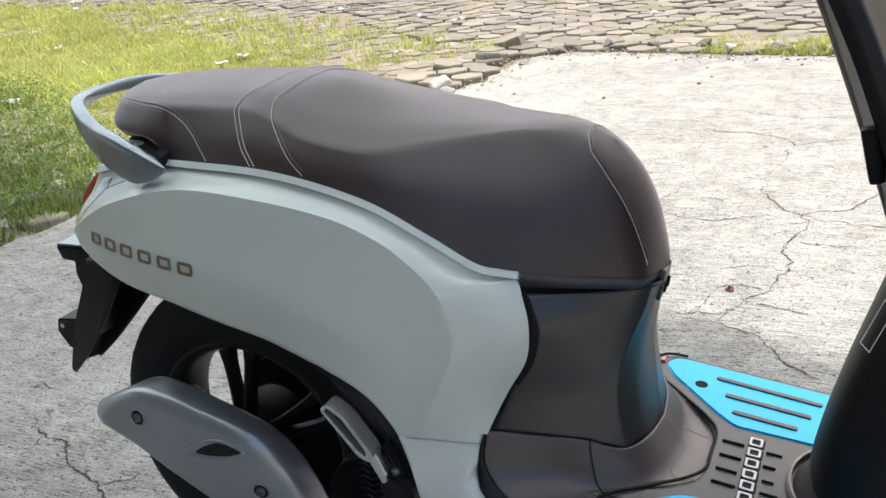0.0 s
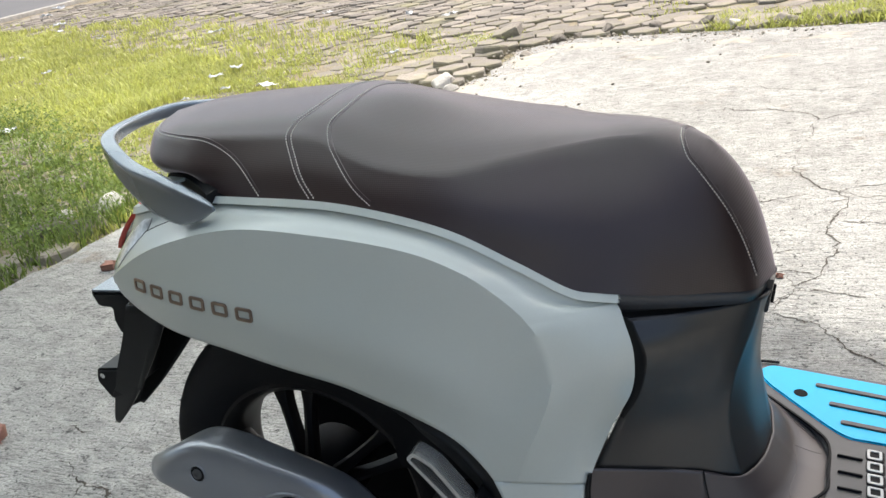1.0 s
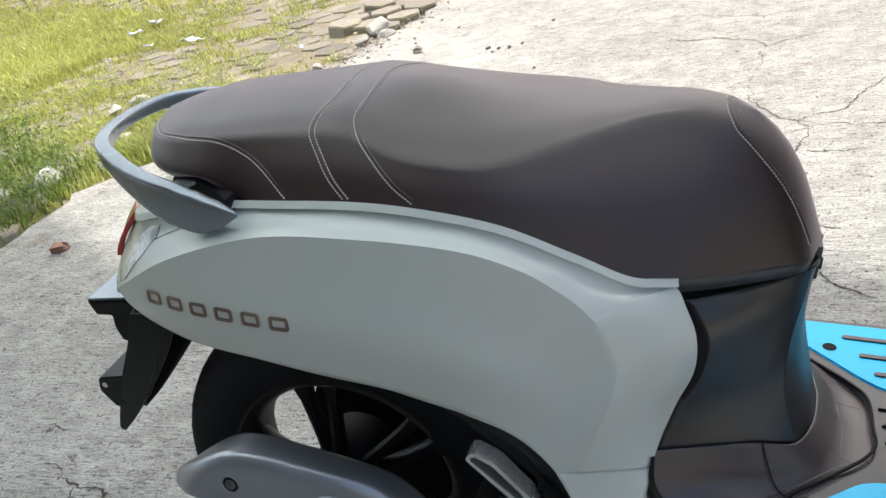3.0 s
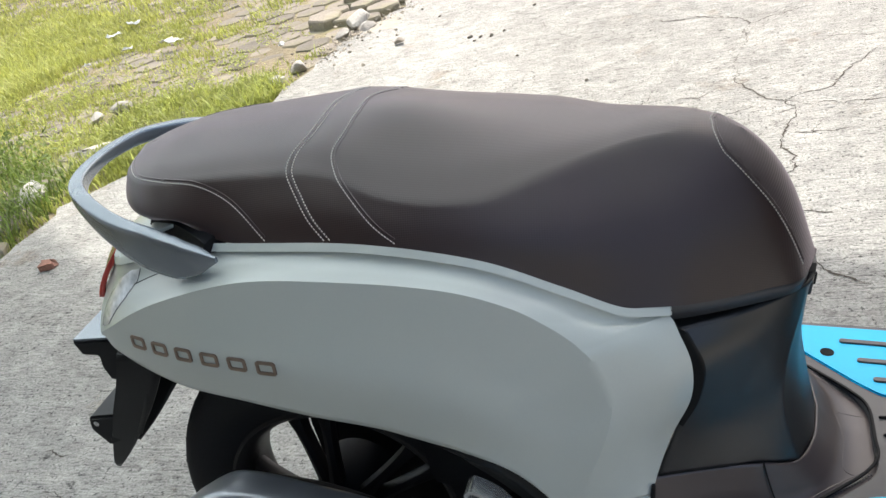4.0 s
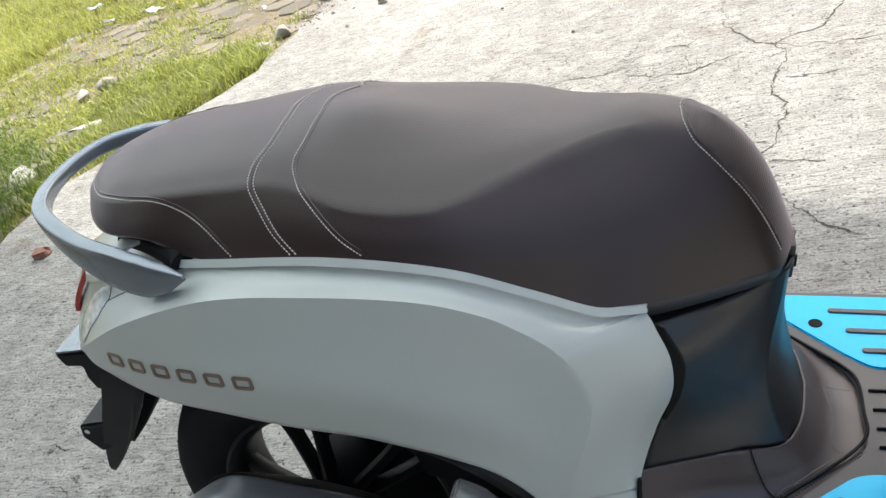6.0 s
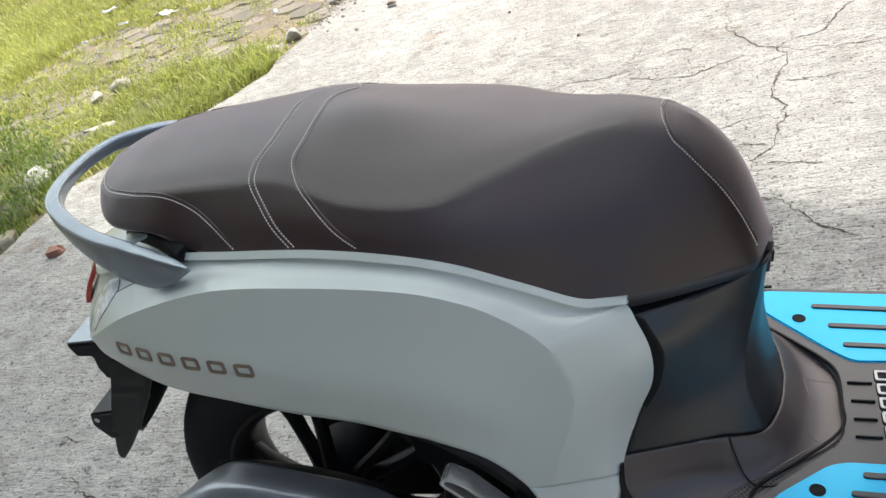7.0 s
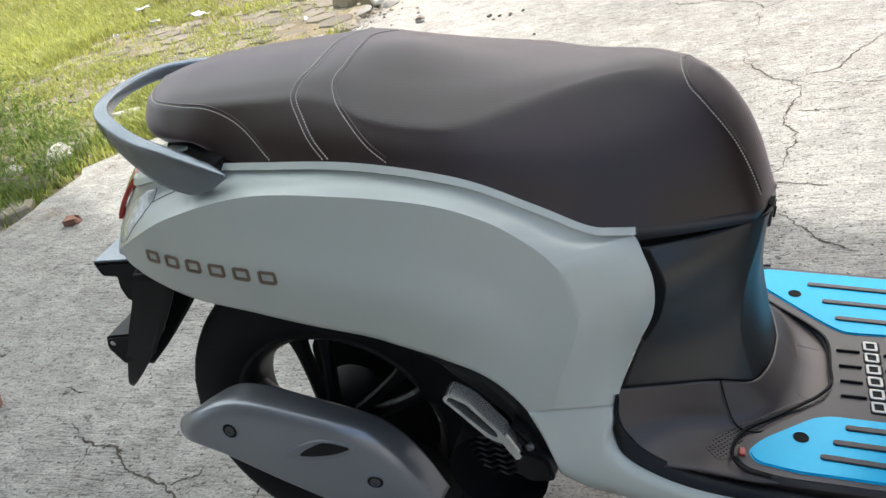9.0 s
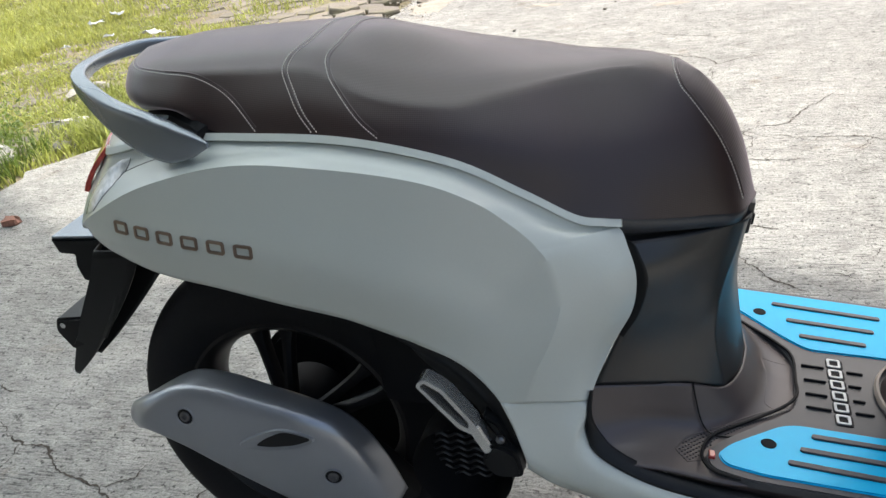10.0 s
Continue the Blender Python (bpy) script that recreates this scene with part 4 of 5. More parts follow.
ring(bm, [(x, y) for x, y in outer], inner, pm @ pose(0, 0, -0.014), 0.0005)
bv = [bm.verts.new(pm @ Vector((x, y, 0))) for x, y in outer]
cv = [bm.verts.new(pm @ Vector((x, y, -0.014))) for x, y in outer]
dv = [bm.verts.new(pm @ Vector((x, y, 0))) for x, y in inner]
ev = [bm.verts.new(pm @ Vector((x, y, -0.014))) for x, y in inner]
for p, q in ((bv, cv), (ev, dv)):
    for i in range(len(p)):
        j = (i + 1) % len(p)
        bm.faces.new((p[i], q[i], q[j], p[j]))
part("footrest", bm, STEEL, peg, "polished alloy loop", sharp=30)
bm = bmesh.new()
slab(bm, rounded([(-0.318, 0.419), (-0.303, 0.422), (-0.288, 0.386), (-0.300, 0.381)], 0.004), pm @ pose(0, 0, 0.002), 0.016, 0.002)
part("bracket", bm, STEEL, peg, "polished alloy bracket", sharp=30)
bm = bmesh.new()
slab(bm, rounded([(-0.300, 0.430), (-0.282, 0.420), (-0.264, 0.372), (-0.288, 0.378)], 0.005), pm @ pose(0, 0, -0.004), 0.02, 0.003)
part("mount", bm, MOULD, peg, "black mounting block", sharp=30)
bm = bmesh.new()
lathe(bm, [(0.005, 0), (0.005, 0.004), (0.003, 0.006), (0, 0.006)], pm @ pose(-0.281, 0.401, -0.004), 16)
part("bolt", bm, BOLT, peg, "bright bolt head", weld=0)
bm = bmesh.new()
slab(bm, rounded([(-0.290, 0.400), (-0.262, 0.385), (-0.258, 0.352), (-0.292, 0.350), (-0.306, 0.372)], 0.01), pm @ pose(0, 0, 0.004), 0.03, 0.004)
part("guard_end", bm, MOULD, scooter, "black plastic end of the arch guard", sharp=30)

# fan cover grille
for i in range(9):
    y = -0.04 + 0.01 * i
    w = math.sqrt(max(0.0, 0.047 ** 2 - y * y))
    bm = bmesh.new()
    path = [(-0.348 + t, -0.131, 0.312 + y + 0.0025 * math.sin(t * 300)) for t in np.linspace(-w, w, 22)]
    sweep(bm, path, 0.002, 0.0018, n=6)
    part("grille_bar", bm, BLACK, scooter)

# number-plate bracket and lower reflector bracket behind the mudguard
bm = bmesh.new()
pm2 = Matrix(((1, 0, 0, 0), (0, 0, -1, -0.045), (0, 1, 0, 0), (0, 0, 0, 1)))
slab(bm, rounded([(-0.945, 0.566), (-0.86, 0.566), (-0.86, 0.53), (-0.885, 0.495), (-0.912, 0.500), (-0.917, 0.522), (-0.913, 0.541), (-0.938, 0.543)], 0.004), pm2, 0.09, 0.003)
part("plate_bracket", bm, MOULD, scooter, "black plastic number-plate bracket", sharp=30)
bm = bmesh.new()
box(bm, (0.085, 0.088, 0.003), pose(-0.898, 0, 0.5685))
part("bracket_top", bm, RAIL, scooter, "pale grey top of the plate bracket")
bm = bmesh.new()
slab(bm, rounded([(-0.985, 0.436), (-0.93, 0.440), (-0.945, 0.39), (-0.972, 0.382), (-0.992, 0.415)], 0.006), pm2 @ pose(0, 0, 0.002), 0.09, 0.004)
part("reflector_bracket", bm, MOULD, scooter, "black plastic reflector bracket", sharp=30)
bm = bmesh.new()
lathe(bm, [(0.0045, 0), (0.0045, 0.001), (0, 0.0012)], pm2 @ pose(-0.974, 0.426, 0.0024), 12)
part("bracket_rivet", bm, STEEL, scooter, "bright rivet", weld=0)
bm = bmesh.new()
sweep(bm, curve([(-0.83, -0.066, 0.52), (-0.862, -0.060, 0.465), (-0.905, -0.050, 0.41)], 12), 0.004, 0.002, up=(0, 1, 0), n=10)
part("mudguard_stay", bm, MOULD, scooter, "matt black stay on the mudguard")

# tail lamp and indicators
LAMP = [(-0.803, -0.046, 0.699), (-0.815, -0.051, 0.687), (-0.829, -0.056, 0.672), (-0.840, -0.061, 0.655), (-0.845, -0.062, 0.644)]
g = loft([[q, (q[0] - 0.019, 0, q[2] + 0.005), (q[0], -q[1], q[2])] for q in LAMP], 16, 14)
bm = bmesh.new()
sheet(bm, g)
part("tail_lamp", bm, RED, scooter, "red plastic tail lamp", solid=0.006)
skin = loft(SHOULDER, 301, 61)
LENS_BACK = [(0.12, 1.28), (0.24, 1.02), (0.42, 0.80), (0.62, 0.66), (0.92, 0.56)]
LENS_FRONT = [(0.14, 1.46), (0.30, 1.46), (0.48, 1.40), (0.70, 1.26), (0.93, 1.06)]
for s in (1, -1):
    g = np.zeros((6, 17, 3))
    for a in range(6):
        for k in range(17):
            v, u = (1 - a / 5) * curve([(*q, 0) for q in LENS_BACK], 17)[k] [:2] + a / 5 * curve([(*q, 0) for q in LENS_FRONT], 17)[k][:2]
            g[a, k] = skin[int(round(v * 60)), int(round(u / 15 * 300))]
    g[1:-1, 1:-1] += (-0.0004, -0.0014, 0.0004)
    bm = bmesh.new()
    sheet(bm, (g if s == 1 else flipped(g)) + (-0.0003, -0.0006 * s, 0.0003), flip=s == -1)
    lamp = part("indicator", bm, CLEAR, scooter, "clear indicator lens")
    bm = bmesh.new()
    sweep(bm, [tuple(q * np.array((1, s, 1))) for q in g[5]], 0.0004, 0.0004, n=6, power=2)
    part("lens_joint", bm, DARK, lamp, weld=0)

# panel joint on the tail, black strip as painted shade of the recess along the front edge of the body, joint on the
# brown foot
def line(name, points, r, mtl, parent, label="", tree=None, n=40):
    pts = curve(points, n)
    if tree:
        pts = np.array([tree.find_nearest(Vector(p))[0] for p in pts])
    bm = bmesh.new()
    sweep(bm, pts, r, r, up=(0.1, 1, 0.2), n=6, power=2)
    part(name, bm, mtl, parent, label, weld=0)


for s in (1, -1):
    bm = bmesh.new()
    sweep(bm, [tuple(skin[k, 29 + (24 - k) * 2] * np.array((1, s, 1))) for k in range(24, 14, -2)], 0.0006, 0.0006, n=6, power=2)
    part("panel_joint", bm, DARK, scooter, weld=0)
for s in (1, -1):
    bm = bmesh.new()
    path = curve([(x + 0.001, y * s - 0.001 * s, z) for x, y, z in ((-0.142, -0.136, 0.602), (-0.135, -0.143, 0.588), (-0.128, -0.147, 0.563), (-0.136, -0.146, 0.525), (-0.152, -0.149, 0.495))], 30)
    sweep(bm, path, np.interp(np.linspace(0, 1, 30), [0, 0.1, 0.5, 1], [0.003, 0.0075, 0.0075, 0.003]), 0.0018, up=(0.3, 1, 0), n=10)
    part("edge_recess_shade", bm, MOULD, scooter, "black strip standing in for the shaded recess at the body edge")
    line("foot_joint", [(-0.079, -0.122 * s, 0.416), (-0.076, -0.128 * s, 0.398), (-0.070, -0.134 * s, 0.372), (-0.060, -0.140 * s, 0.361), (-0.045, -0.138 * s, 0.356), (-0.030, -0.130 * s, 0.352)], 0.0009, DARK, scooter)

# latch and hook under the nose of the saddle
bm = bmesh.new()
box(bm, (0.014, 0.036, 0.04), pose(-0.0215, -0.004, 0.572, 0, 12, 0), 0.003)
part("hook_plate", bm, BLACK, scooter, "black latch plate under the saddle nose", sharp=30)
# dark blocks on the plate paint the shade inside two slots
for y in (-0.012, 0.004):
    bm = bmesh.new()
    box(bm, (0.003, 0.005, 0.014), pose(-0.0140, y, 0.566, 0, 12, 0), 0.001, 1)
    part("latch_slot_shade", bm, DARK, scooter)

# black recess between the saddle's tail and the body
for s in (1, -1):
    bm = bmesh.new()
    sweep(bm, curve([(-0.69, -0.060 * s, 0.748), (-0.64, -0.085 * s, 0.745), (-0.59, -0.118 * s, 0.738)], 10), 0.03, [0.008] + [0.016] * 8 + [0.010], n=12)
    part("rail_mount", bm, INNER, scooter, "black mount of the grab rail")
    bm = bmesh.new()
    box(bm, (0.05, 0.03, 0.004), pose(-0.668, -0.094 * s, 0.752, 0, -6, 25 * s), 0.001)
    part("rail_foot", bm, PAINT, scooter, "pale grey foot of the grab rail", sharp=30)

# trim along the leg shield's edge, small outlined sticker on the column
bm = bmesh.new()
sweep(bm, curve([(0.104, 0.181, 0.905), (0.138, 0.181, 0.822), (0.192, 0.181, 0.667), (0.245, 0.171, 0.50)], 24), 0.004, 0.0025, up=(0, 1, 0), n=8)
part("edge_trim", bm, SHIELDTRIM, scooter, "pale brown edge trim of the leg shield")
m = on_surface(tree_of(column), (0.209, -0.040, 0.553), (0.35, 0, 1), 0.0004)
bm = bmesh.new()
ring(bm, [(-0.028, -0.008), (0.028, -0.008), (0.028, 0.010), (-0.028, 0.010)], [(-0.027, -0.007), (0.027, -0.007), (0.027, 0.009), (-0.027, 0.009)], m, 0.0004)
part("sticker_outline", bm, WHITE, scooter, "thin white outline of a sticker", weld=0)

# small hook and trim on the leg shield, base of the column
bm = bmesh.new()
box(bm, (0.018, 0.02, 0.066), pose(0.193, 0.115, 0.690, 0, -12, 0), 0.005)
part("bag_hook", bm, MOULD, scooter, "black folding bag hook", sharp=30)
bm = bmesh.new()
lathe(bm, [(0.098, -0.03), (0.098, 0.002), (0.092, 0.012), (0.084, 0.026), (0.080, 0.05)], floor_pose @ pose(0.228, -0.015, -0.008), 48)
part("column_foot", bm, BROWN, scooter, "dark brown foot of the column")
bm = bmesh.new()
lathe(bm, [(0.1005, -0.006), (0.1025, 0.0), (0.1005, 0.004), (0.0975, 0.004)], floor_pose @ pose(0.228, -0.015, 0.004), 48)
part("column_ring", bm, SHIELDTRIM, scooter, "pale rim round the foot of the column")

# ---- floor mat ----
mat_thing = thing("floor_mat", "grey rubber floor mat with blue metal plates on the step-through floor", "floor mat", place=(0.06, 0, 0.345))


def mpart(name, bm, mtl, parent, label="", **k):
    """A part of the mat, built in the floor's own plane."""
    bm.transform(Matrix.Translation((-0.06, 0, -0.345)) @ floor_pose)
    return part(name, bm, mtl, parent, label, **k)


bm = bmesh.new()
slab(bm, rounded([(-0.068, -0.172), (-0.048, -0.143), (0.011, -0.088), (0.034, -0.066), (0.037, 0.034), (0.020, 0.068), (-0.060, 0.142), (-0.070, 0.178), (-0.056, 0.204), (-0.02, 0.207), (0.34, 0.200), (0.34, -0.203), (-0.02, -0.205), (-0.060, -0.196)], 0.016), pose(0, 0, 0.0), 0.010, 0.0015)
mpart("mat", bm, MAT, mat_thing, "dark grey ribbed rubber", sharp=30)
# raised lip of the mat; its black colour paints the shadow gap beside it
bm = bmesh.new()
half_rim = ((-0.030, 0.2075), (-0.058, 0.201), (-0.0705, 0.178), (-0.060, 0.143), (-0.020, 0.106), (0.020, 0.068), (0.0365, 0.040))
sweep(bm, curve([(x, -q, 0.0018) for x, q in half_rim] + [(0.0372, -0.010, 0.0018)] + [(x, q, 0.0018) for x, q in half_rim[::-1]], 90), 0.0019, 0.0017, n=8)
mpart("mat_rim_shade", bm, INNER, mat_thing, "raised rim of the mat, black for the shadow gap around it")
NEAR = rounded([(-0.055, -0.172), (-0.040, -0.150), (0.015, -0.104), (0.034, -0.098), (0.33, -0.096), (0.33, -0.195), (-0.005, -0.195), (-0.046, -0.188)], 0.012)
FAR = rounded([(-0.055, 0.178), (-0.042, 0.199), (0.33, 0.192), (0.33, 0.066), (0.15, 0.066), (0.056, 0.062), (0.030, 0.082), (-0.042, 0.152)], 0.012)
STRIPS = {-1: ((0.047, 0.21, -0.117, -0.117), (0.033, 0.22, -0.143, -0.146), (0.019, 0.23, -0.168, -0.175)), 1: ((0.017, 0.156, 0.166, 0.161), (0.034, 0.144, 0.128, 0.125), (0.048, 0.130, 0.092, 0.090))}
for s, shape in ((-1, NEAR), (1, FAR)):
    bm = bmesh.new()
    slab(bm, shape, pose(0, 0, 0.0022), 0.0062, 0.0018)
    plate = mpart("plate", bm, BLUE, mat_thing, "bright blue metal plate", sharp=30)
    for x0, x1, y0, y1 in STRIPS[s]:
        bm = bmesh.new()
        a = math.degrees(math.atan2(y1 - y0, x1 - x0))
        L = (x1 - x0) / 2
        slab(bm, rounded([(-L, -0.0042), (L, -0.0042), (L, 0.0042), (-L, 0.0042)], 0.0042), pose((x0 + x1) / 2, (y0 + y1) / 2, 0.0042, 0, 0, a), 0.0026, 0.0008)
        mpart("grip_strip", bm, MAT, plate, "grey rubber grip strip", sharp=30)
    # shallow dark disc; the hole's inner shade is put into its colour
    bm = bmesh.new()
    lathe(bm, [(0.0085, 0.0), (0.0075, 0.0007), (0.0072, 0.0002), (0, 0.0002)], pose(0.0005, 0.141 * s, 0.0024), 24)
    mpart("screw_hole", bm, DARK, plate, "screw hole, its shaded depth put in as a dark disc", weld=0)
    bm = bmesh.new()
    box(bm, (0.007, 0.011, 0.005), pose(-0.060, (0.183 if s > 0 else -0.175), 0.0012), 0.001, 1)
    mpart("corner_tab", bm, RED, mat_thing, "small red corner tab")
for x0, x1, y in ((0.046, 0.073, 0.026), (0.047, 0.073, -0.004), (0.047, 0.072, -0.033), (0.046, 0.074, -0.060), (0.099, 0.118, 0.024), (0.098, 0.113, -0.005), (0.100, 0.114, -0.034), (0.100, 0.121, -0.058)):
    bm = bmesh.new()
    box(bm, (x1 - x0, 0.0032, 0.0034), pose((x0 + x1) / 2, y, 0.0012), 0.001, 1)
    mpart("rib", bm, INNER, mat_thing, "raised black rib", weld=0)
for i in range(6):
    y = 0.040 - i * 0.0228
    w, h = 0.0080, 0.0086
    bm = bmesh.new()
    ring(bm, rounded([(-w, -h), (w, -h), (w, h), (-w, h)], 0.003), rounded([(-w + 0.0030, -h + 0.0030), (w - 0.0030, -h + 0.0030), (w - 0.0030, h - 0.0030), (-w + 0.0030, h - 0.0030)], 0.0015), pose(0.0855, y, 0.0002), 0.0016)
    mpart("print_shape", bm, WHITE, mat_thing, "plain raised white shape", weld=0)
    bm = bmesh.new()
    w, h = 0.0100, 0.0104
    slab(bm, rounded([(-w, -h), (w, -h), (w, h), (-w, h)], 0.004), pose(0.0862, y - 0.001, 0.0008), 0.001)
    mpart("print_shadow", bm, INNER, mat_thing, weld=0)

# moulded marks on the brown floor: dotted pads and an engraved outline
for s in (1, -1):
    bm = bmesh.new()
    for i in range(40):
        for j in range(9):
            u, v = i / 39, (j - 4) * 0.0042
            if abs(v) > np.interp(u, [0, 0.1, 0.3, 0.45, 1], [0.008, 0.015, 0.013, 0.0085, 0.005]):
                continue
            x, q = -0.090 + u * 0.118 - v * 0.68, -0.178 + u * 0.116 + v * 0.73
            if max((x + 0.048) * -0.68 + (q + 0.143) * 0.73, (x + 0.048) * -0.82 + (q + 0.143) * 0.57) < 0.003:
                continue
            co = foot_tree.find_nearest(Vector((x, q * s, 0.350 - FALL * x)))[0]
            box(bm, (0.0019, 0.0019, 0.0016), Matrix.Translation(co))
    edge_u = np.linspace(0.0, 1.0, 30)
    half = np.interp(edge_u, [0, 0.1, 0.3, 0.45, 1], [0.010, 0.017, 0.015, 0.0105, 0.007])
    loop = [(u, h) for u, h in zip(edge_u, half)] + [(u, -h) for u, h in zip(edge_u[::-1], half[::-1])] + [(0.0, half[0])]
    rim_bm = bmesh.new()
    sweep(rim_bm, [tuple(foot_tree.find_nearest(Vector((-0.090 + u * 0.118 - v * 0.68, (-0.178 + u * 0.116 + v * 0.73) * s, 0.350 - FALL * (-0.090 + u * 0.118))))[0]) for u, v in loop], 0.0007, 0.0005, n=6, power=2)
    part("pad_outline", rim_bm, BROWN, scooter, weld=0)
    # dots of the same brown floor; the darker material paints their relief shading
    tagged(part("grip_dots", bm, MAT, scooter, "moulded grip dots, coloured dark to stand in for their shading", weld=0), kind="stuff")
bm = bmesh.new()
pts = curve([(0.030, 0.031, 0), (0.000, 0.028, 0), (-0.001, 0.012, 0), (0.004, -0.018, 0), (0.000, -0.050, 0), (0.004, -0.066, 0), (0.032, -0.068, 0)], 50)
pts = np.array([foot_tree.find_nearest(Vector((p[0], p[1], 0.350 - FALL * p[0])))[0] for p in pts])
sweep(bm, pts, 0.0006, 0.0004, n=6, power=2)
part("moulded_line", bm, BROWN, scooter, weld=0)

# ---- yard: cracks, pavers, stones, litter, grass ----
def crack(bm, points, width, seed, z=0.0012, branch=0.5):
    """A ragged, broken crack in the slab: jagged steps, gaps, chipped rims and short side branches."""
    r = random.Random(seed)
    pts = [Vector((*p, 0)) for p in points]
    fine = [pts[0]]
    for a, b in zip(pts, pts[1:]):
        k = max(2, int((b - a).length / 0.007))
        fine += [a.lerp(b, j / k) for j in range(1, k + 1)]
    drift, kick = Vector(), Vector()
    out = []
    for i, p in enumerate(fine):
        if r.random() < 0.16:
            kick = Vector((r.uniform(-1, 1), r.uniform(-1, 1), 0)) * 0.0034
        drift = drift * 0.80 + kick + Vector((r.uniform(-1, 1), r.uniform(-1, 1), 0)) * 0.0046
        out.append(p + drift)
    prev = None
    k = len(out)
    for i, p in enumerate(out):
        t = out[min(i + 1, k - 1)] - out[max(i - 1, 0)]
        q = Vector((-t.y, t.x, 0)).normalized()
        level = noise.noise(Vector((i * 0.11, seed * 3.7, 0))) + 0.5 * noise.noise(Vector((i * 0.45, seed * 1.3, 5)))
        w = width * max(0.0, 0.72 + 0.8 * level) * min(1, 5 * min(i + 1, k - i) / k)
        if w < width * 0.12:
            prev = None
            continue
        chip = r.uniform(1.8, 3.2) if r.random() < 0.09 else 1.0
        cur = (bm.verts.new((*(p + q * w * r.uniform(0.15, 1.0) * chip).xy, z)), bm.verts.new((*(p - q * w * r.uniform(0.15, 1.0)).xy, z)))
        if prev:
            bm.faces.new((prev[0], prev[1], cur[1], cur[0]))
        prev = cur
        if branch and r.random() < 0.03 * branch:
            a = math.atan2(t.y, t.x) + r.choice((-1, 1)) * r.uniform(0.6, 1.3)
            d = Vector((math.cos(a), math.sin(a), 0)) * r.uniform(0.03, 0.14)
            crack(bm, [p.xy, (p + d * 0.5).xy, (p + d + Vector((-d.y, d.x, 0)) * r.uniform(-0.4, 0.4)).xy], width * 0.55, seed * 31 + i, z, 0)


def ribbon(points, width, seed):
    bm = bmesh.new()
    crack(bm, points, width * 1.15, seed)
    return tagged(part("pavement_crack", bm, CRACKED, slabob, weld=0), "dark ragged crack in the concrete")


CRACKS = [
    ([(-1.55, 0.24), (-1.51, 0.23), (-1.46, 0.2), (-1.42, 0.18), (-1.36, 0.16), (-1.31, 0.13), (-1.25, 0.11), (-1.21, 0.1), (-1.12, 0.06), (-0.9, -0.05)], 0.0045),
    ([(-1.62, 0.355), (-1.57, 0.34), (-1.54, 0.34)], 0.003),
    ([(-0.75, 1.74), (-0.62, 1.79), (-0.5, 1.80), (-0.44, 1.81), (-0.38, 1.85), (-0.35, 1.9), (-0.28, 1.93), (-0.23, 1.92), (-0.16, 1.98), (-0.13, 1.99)], 0.0034),
    ([(-0.12, 2.13), (-0.12, 2.07), (-0.13, 2.0), (-0.08, 1.92), (-0.05, 1.86), (0.0, 1.81), (0.03, 1.79), (0.07, 1.82), (0.12, 1.84), (0.16, 1.89), (0.19, 1.94), (0.24, 2.02), (0.32, 2.15)], 0.0042),
    ([(0.05, 1.77), (0.04, 1.68), (0.03, 1.61), (0.01, 1.55), (0.0, 1.51), (0.0, 1.46), (0.012, 1.43), (0.01, 1.37), (-0.01, 1.3), (-0.04, 1.23), (-0.10, 1.15)], 0.0040),
    ([(-0.03, 1.77), (0.01, 1.79), (0.07, 1.76), (0.13, 1.75), (0.16, 1.71), (0.2, 1.73), (0.29, 1.73), (0.5, 1.68)], 0.0038),
    ([(-0.43, 1.79), (-0.35, 1.72), (-0.27, 1.7), (-0.23, 1.71), (-0.2, 1.73), (-0.15, 1.74), (-0.11, 1.75), (-0.03, 1.77)], 0.0032),
    ([(0.03, 1.57), (0.08, 1.57), (0.18, 1.55)], 0.0026),
    ([(-0.11, 1.52), (-0.05, 1.49), (0.0, 1.48)], 0.0024),
    ([(-0.04, 1.15), (0.02, 1.14), (0.09, 1.12)], 0.0028),
    ([(-0.10, 1.25), (-0.03, 1.23)], 0.0026),
    ([(-0.48, 2.85), (-0.38, 2.73), (-0.22, 2.71), (-0.11, 2.61), (-0.07, 2.53), (0.09, 2.62), (0.25, 2.66)], 0.0042),
    ([(-0.07, 2.53), (-0.085, 2.31), (-0.09, 2.24), (-0.12, 2.13)], 0.0026),
    ([(0.16, 2.29), (0.24, 2.26), (0.34, 2.23)], 0.0026),
    ([(-0.25, 1.07), (-0.18, 1.05), (-0.11, 1.08), (-0.07, 1.12)], 0.0034),
    ([(-0.15, 1.04), (-0.08, 1.02), (-0.03, 0.99), (0.0, 0.95), (0.04, 0.89), (0.07, 0.84), (0.14, 0.80)], 0.0036),
    ([(-0.9, 3.2), (-0.6, 3.05), (-0.4, 3.1), (-0.1, 2.95), (0.3, 3.0)], 0.003),
]
for i, (pts, w) in enumerate(CRACKS):
    ribbon(pts, w, i)
q = random.Random(77)
bm = bmesh.new()
for i in range(80):
    x, y, a = q.uniform(-1.3, 0.7), 0.9 + 2.8 * q.random() ** 1.3, q.gauss(0.2, 0.6)
    pts = [(x, y)]
    for _ in range(q.randrange(2, 6)):
        a += q.gauss(0, 0.5)
        x, y = x + 0.07 * math.cos(a), y + 0.07 * math.sin(a)
        pts.append((x, y))
    crack(bm, pts, q.uniform(0.0008, 0.0017), 300 + i, branch=0.3)
tagged(part("hairline_cracks", bm, CRACKED, slabob, weld=0), "fine broken hairline cracks in the concrete", kind="stuff")


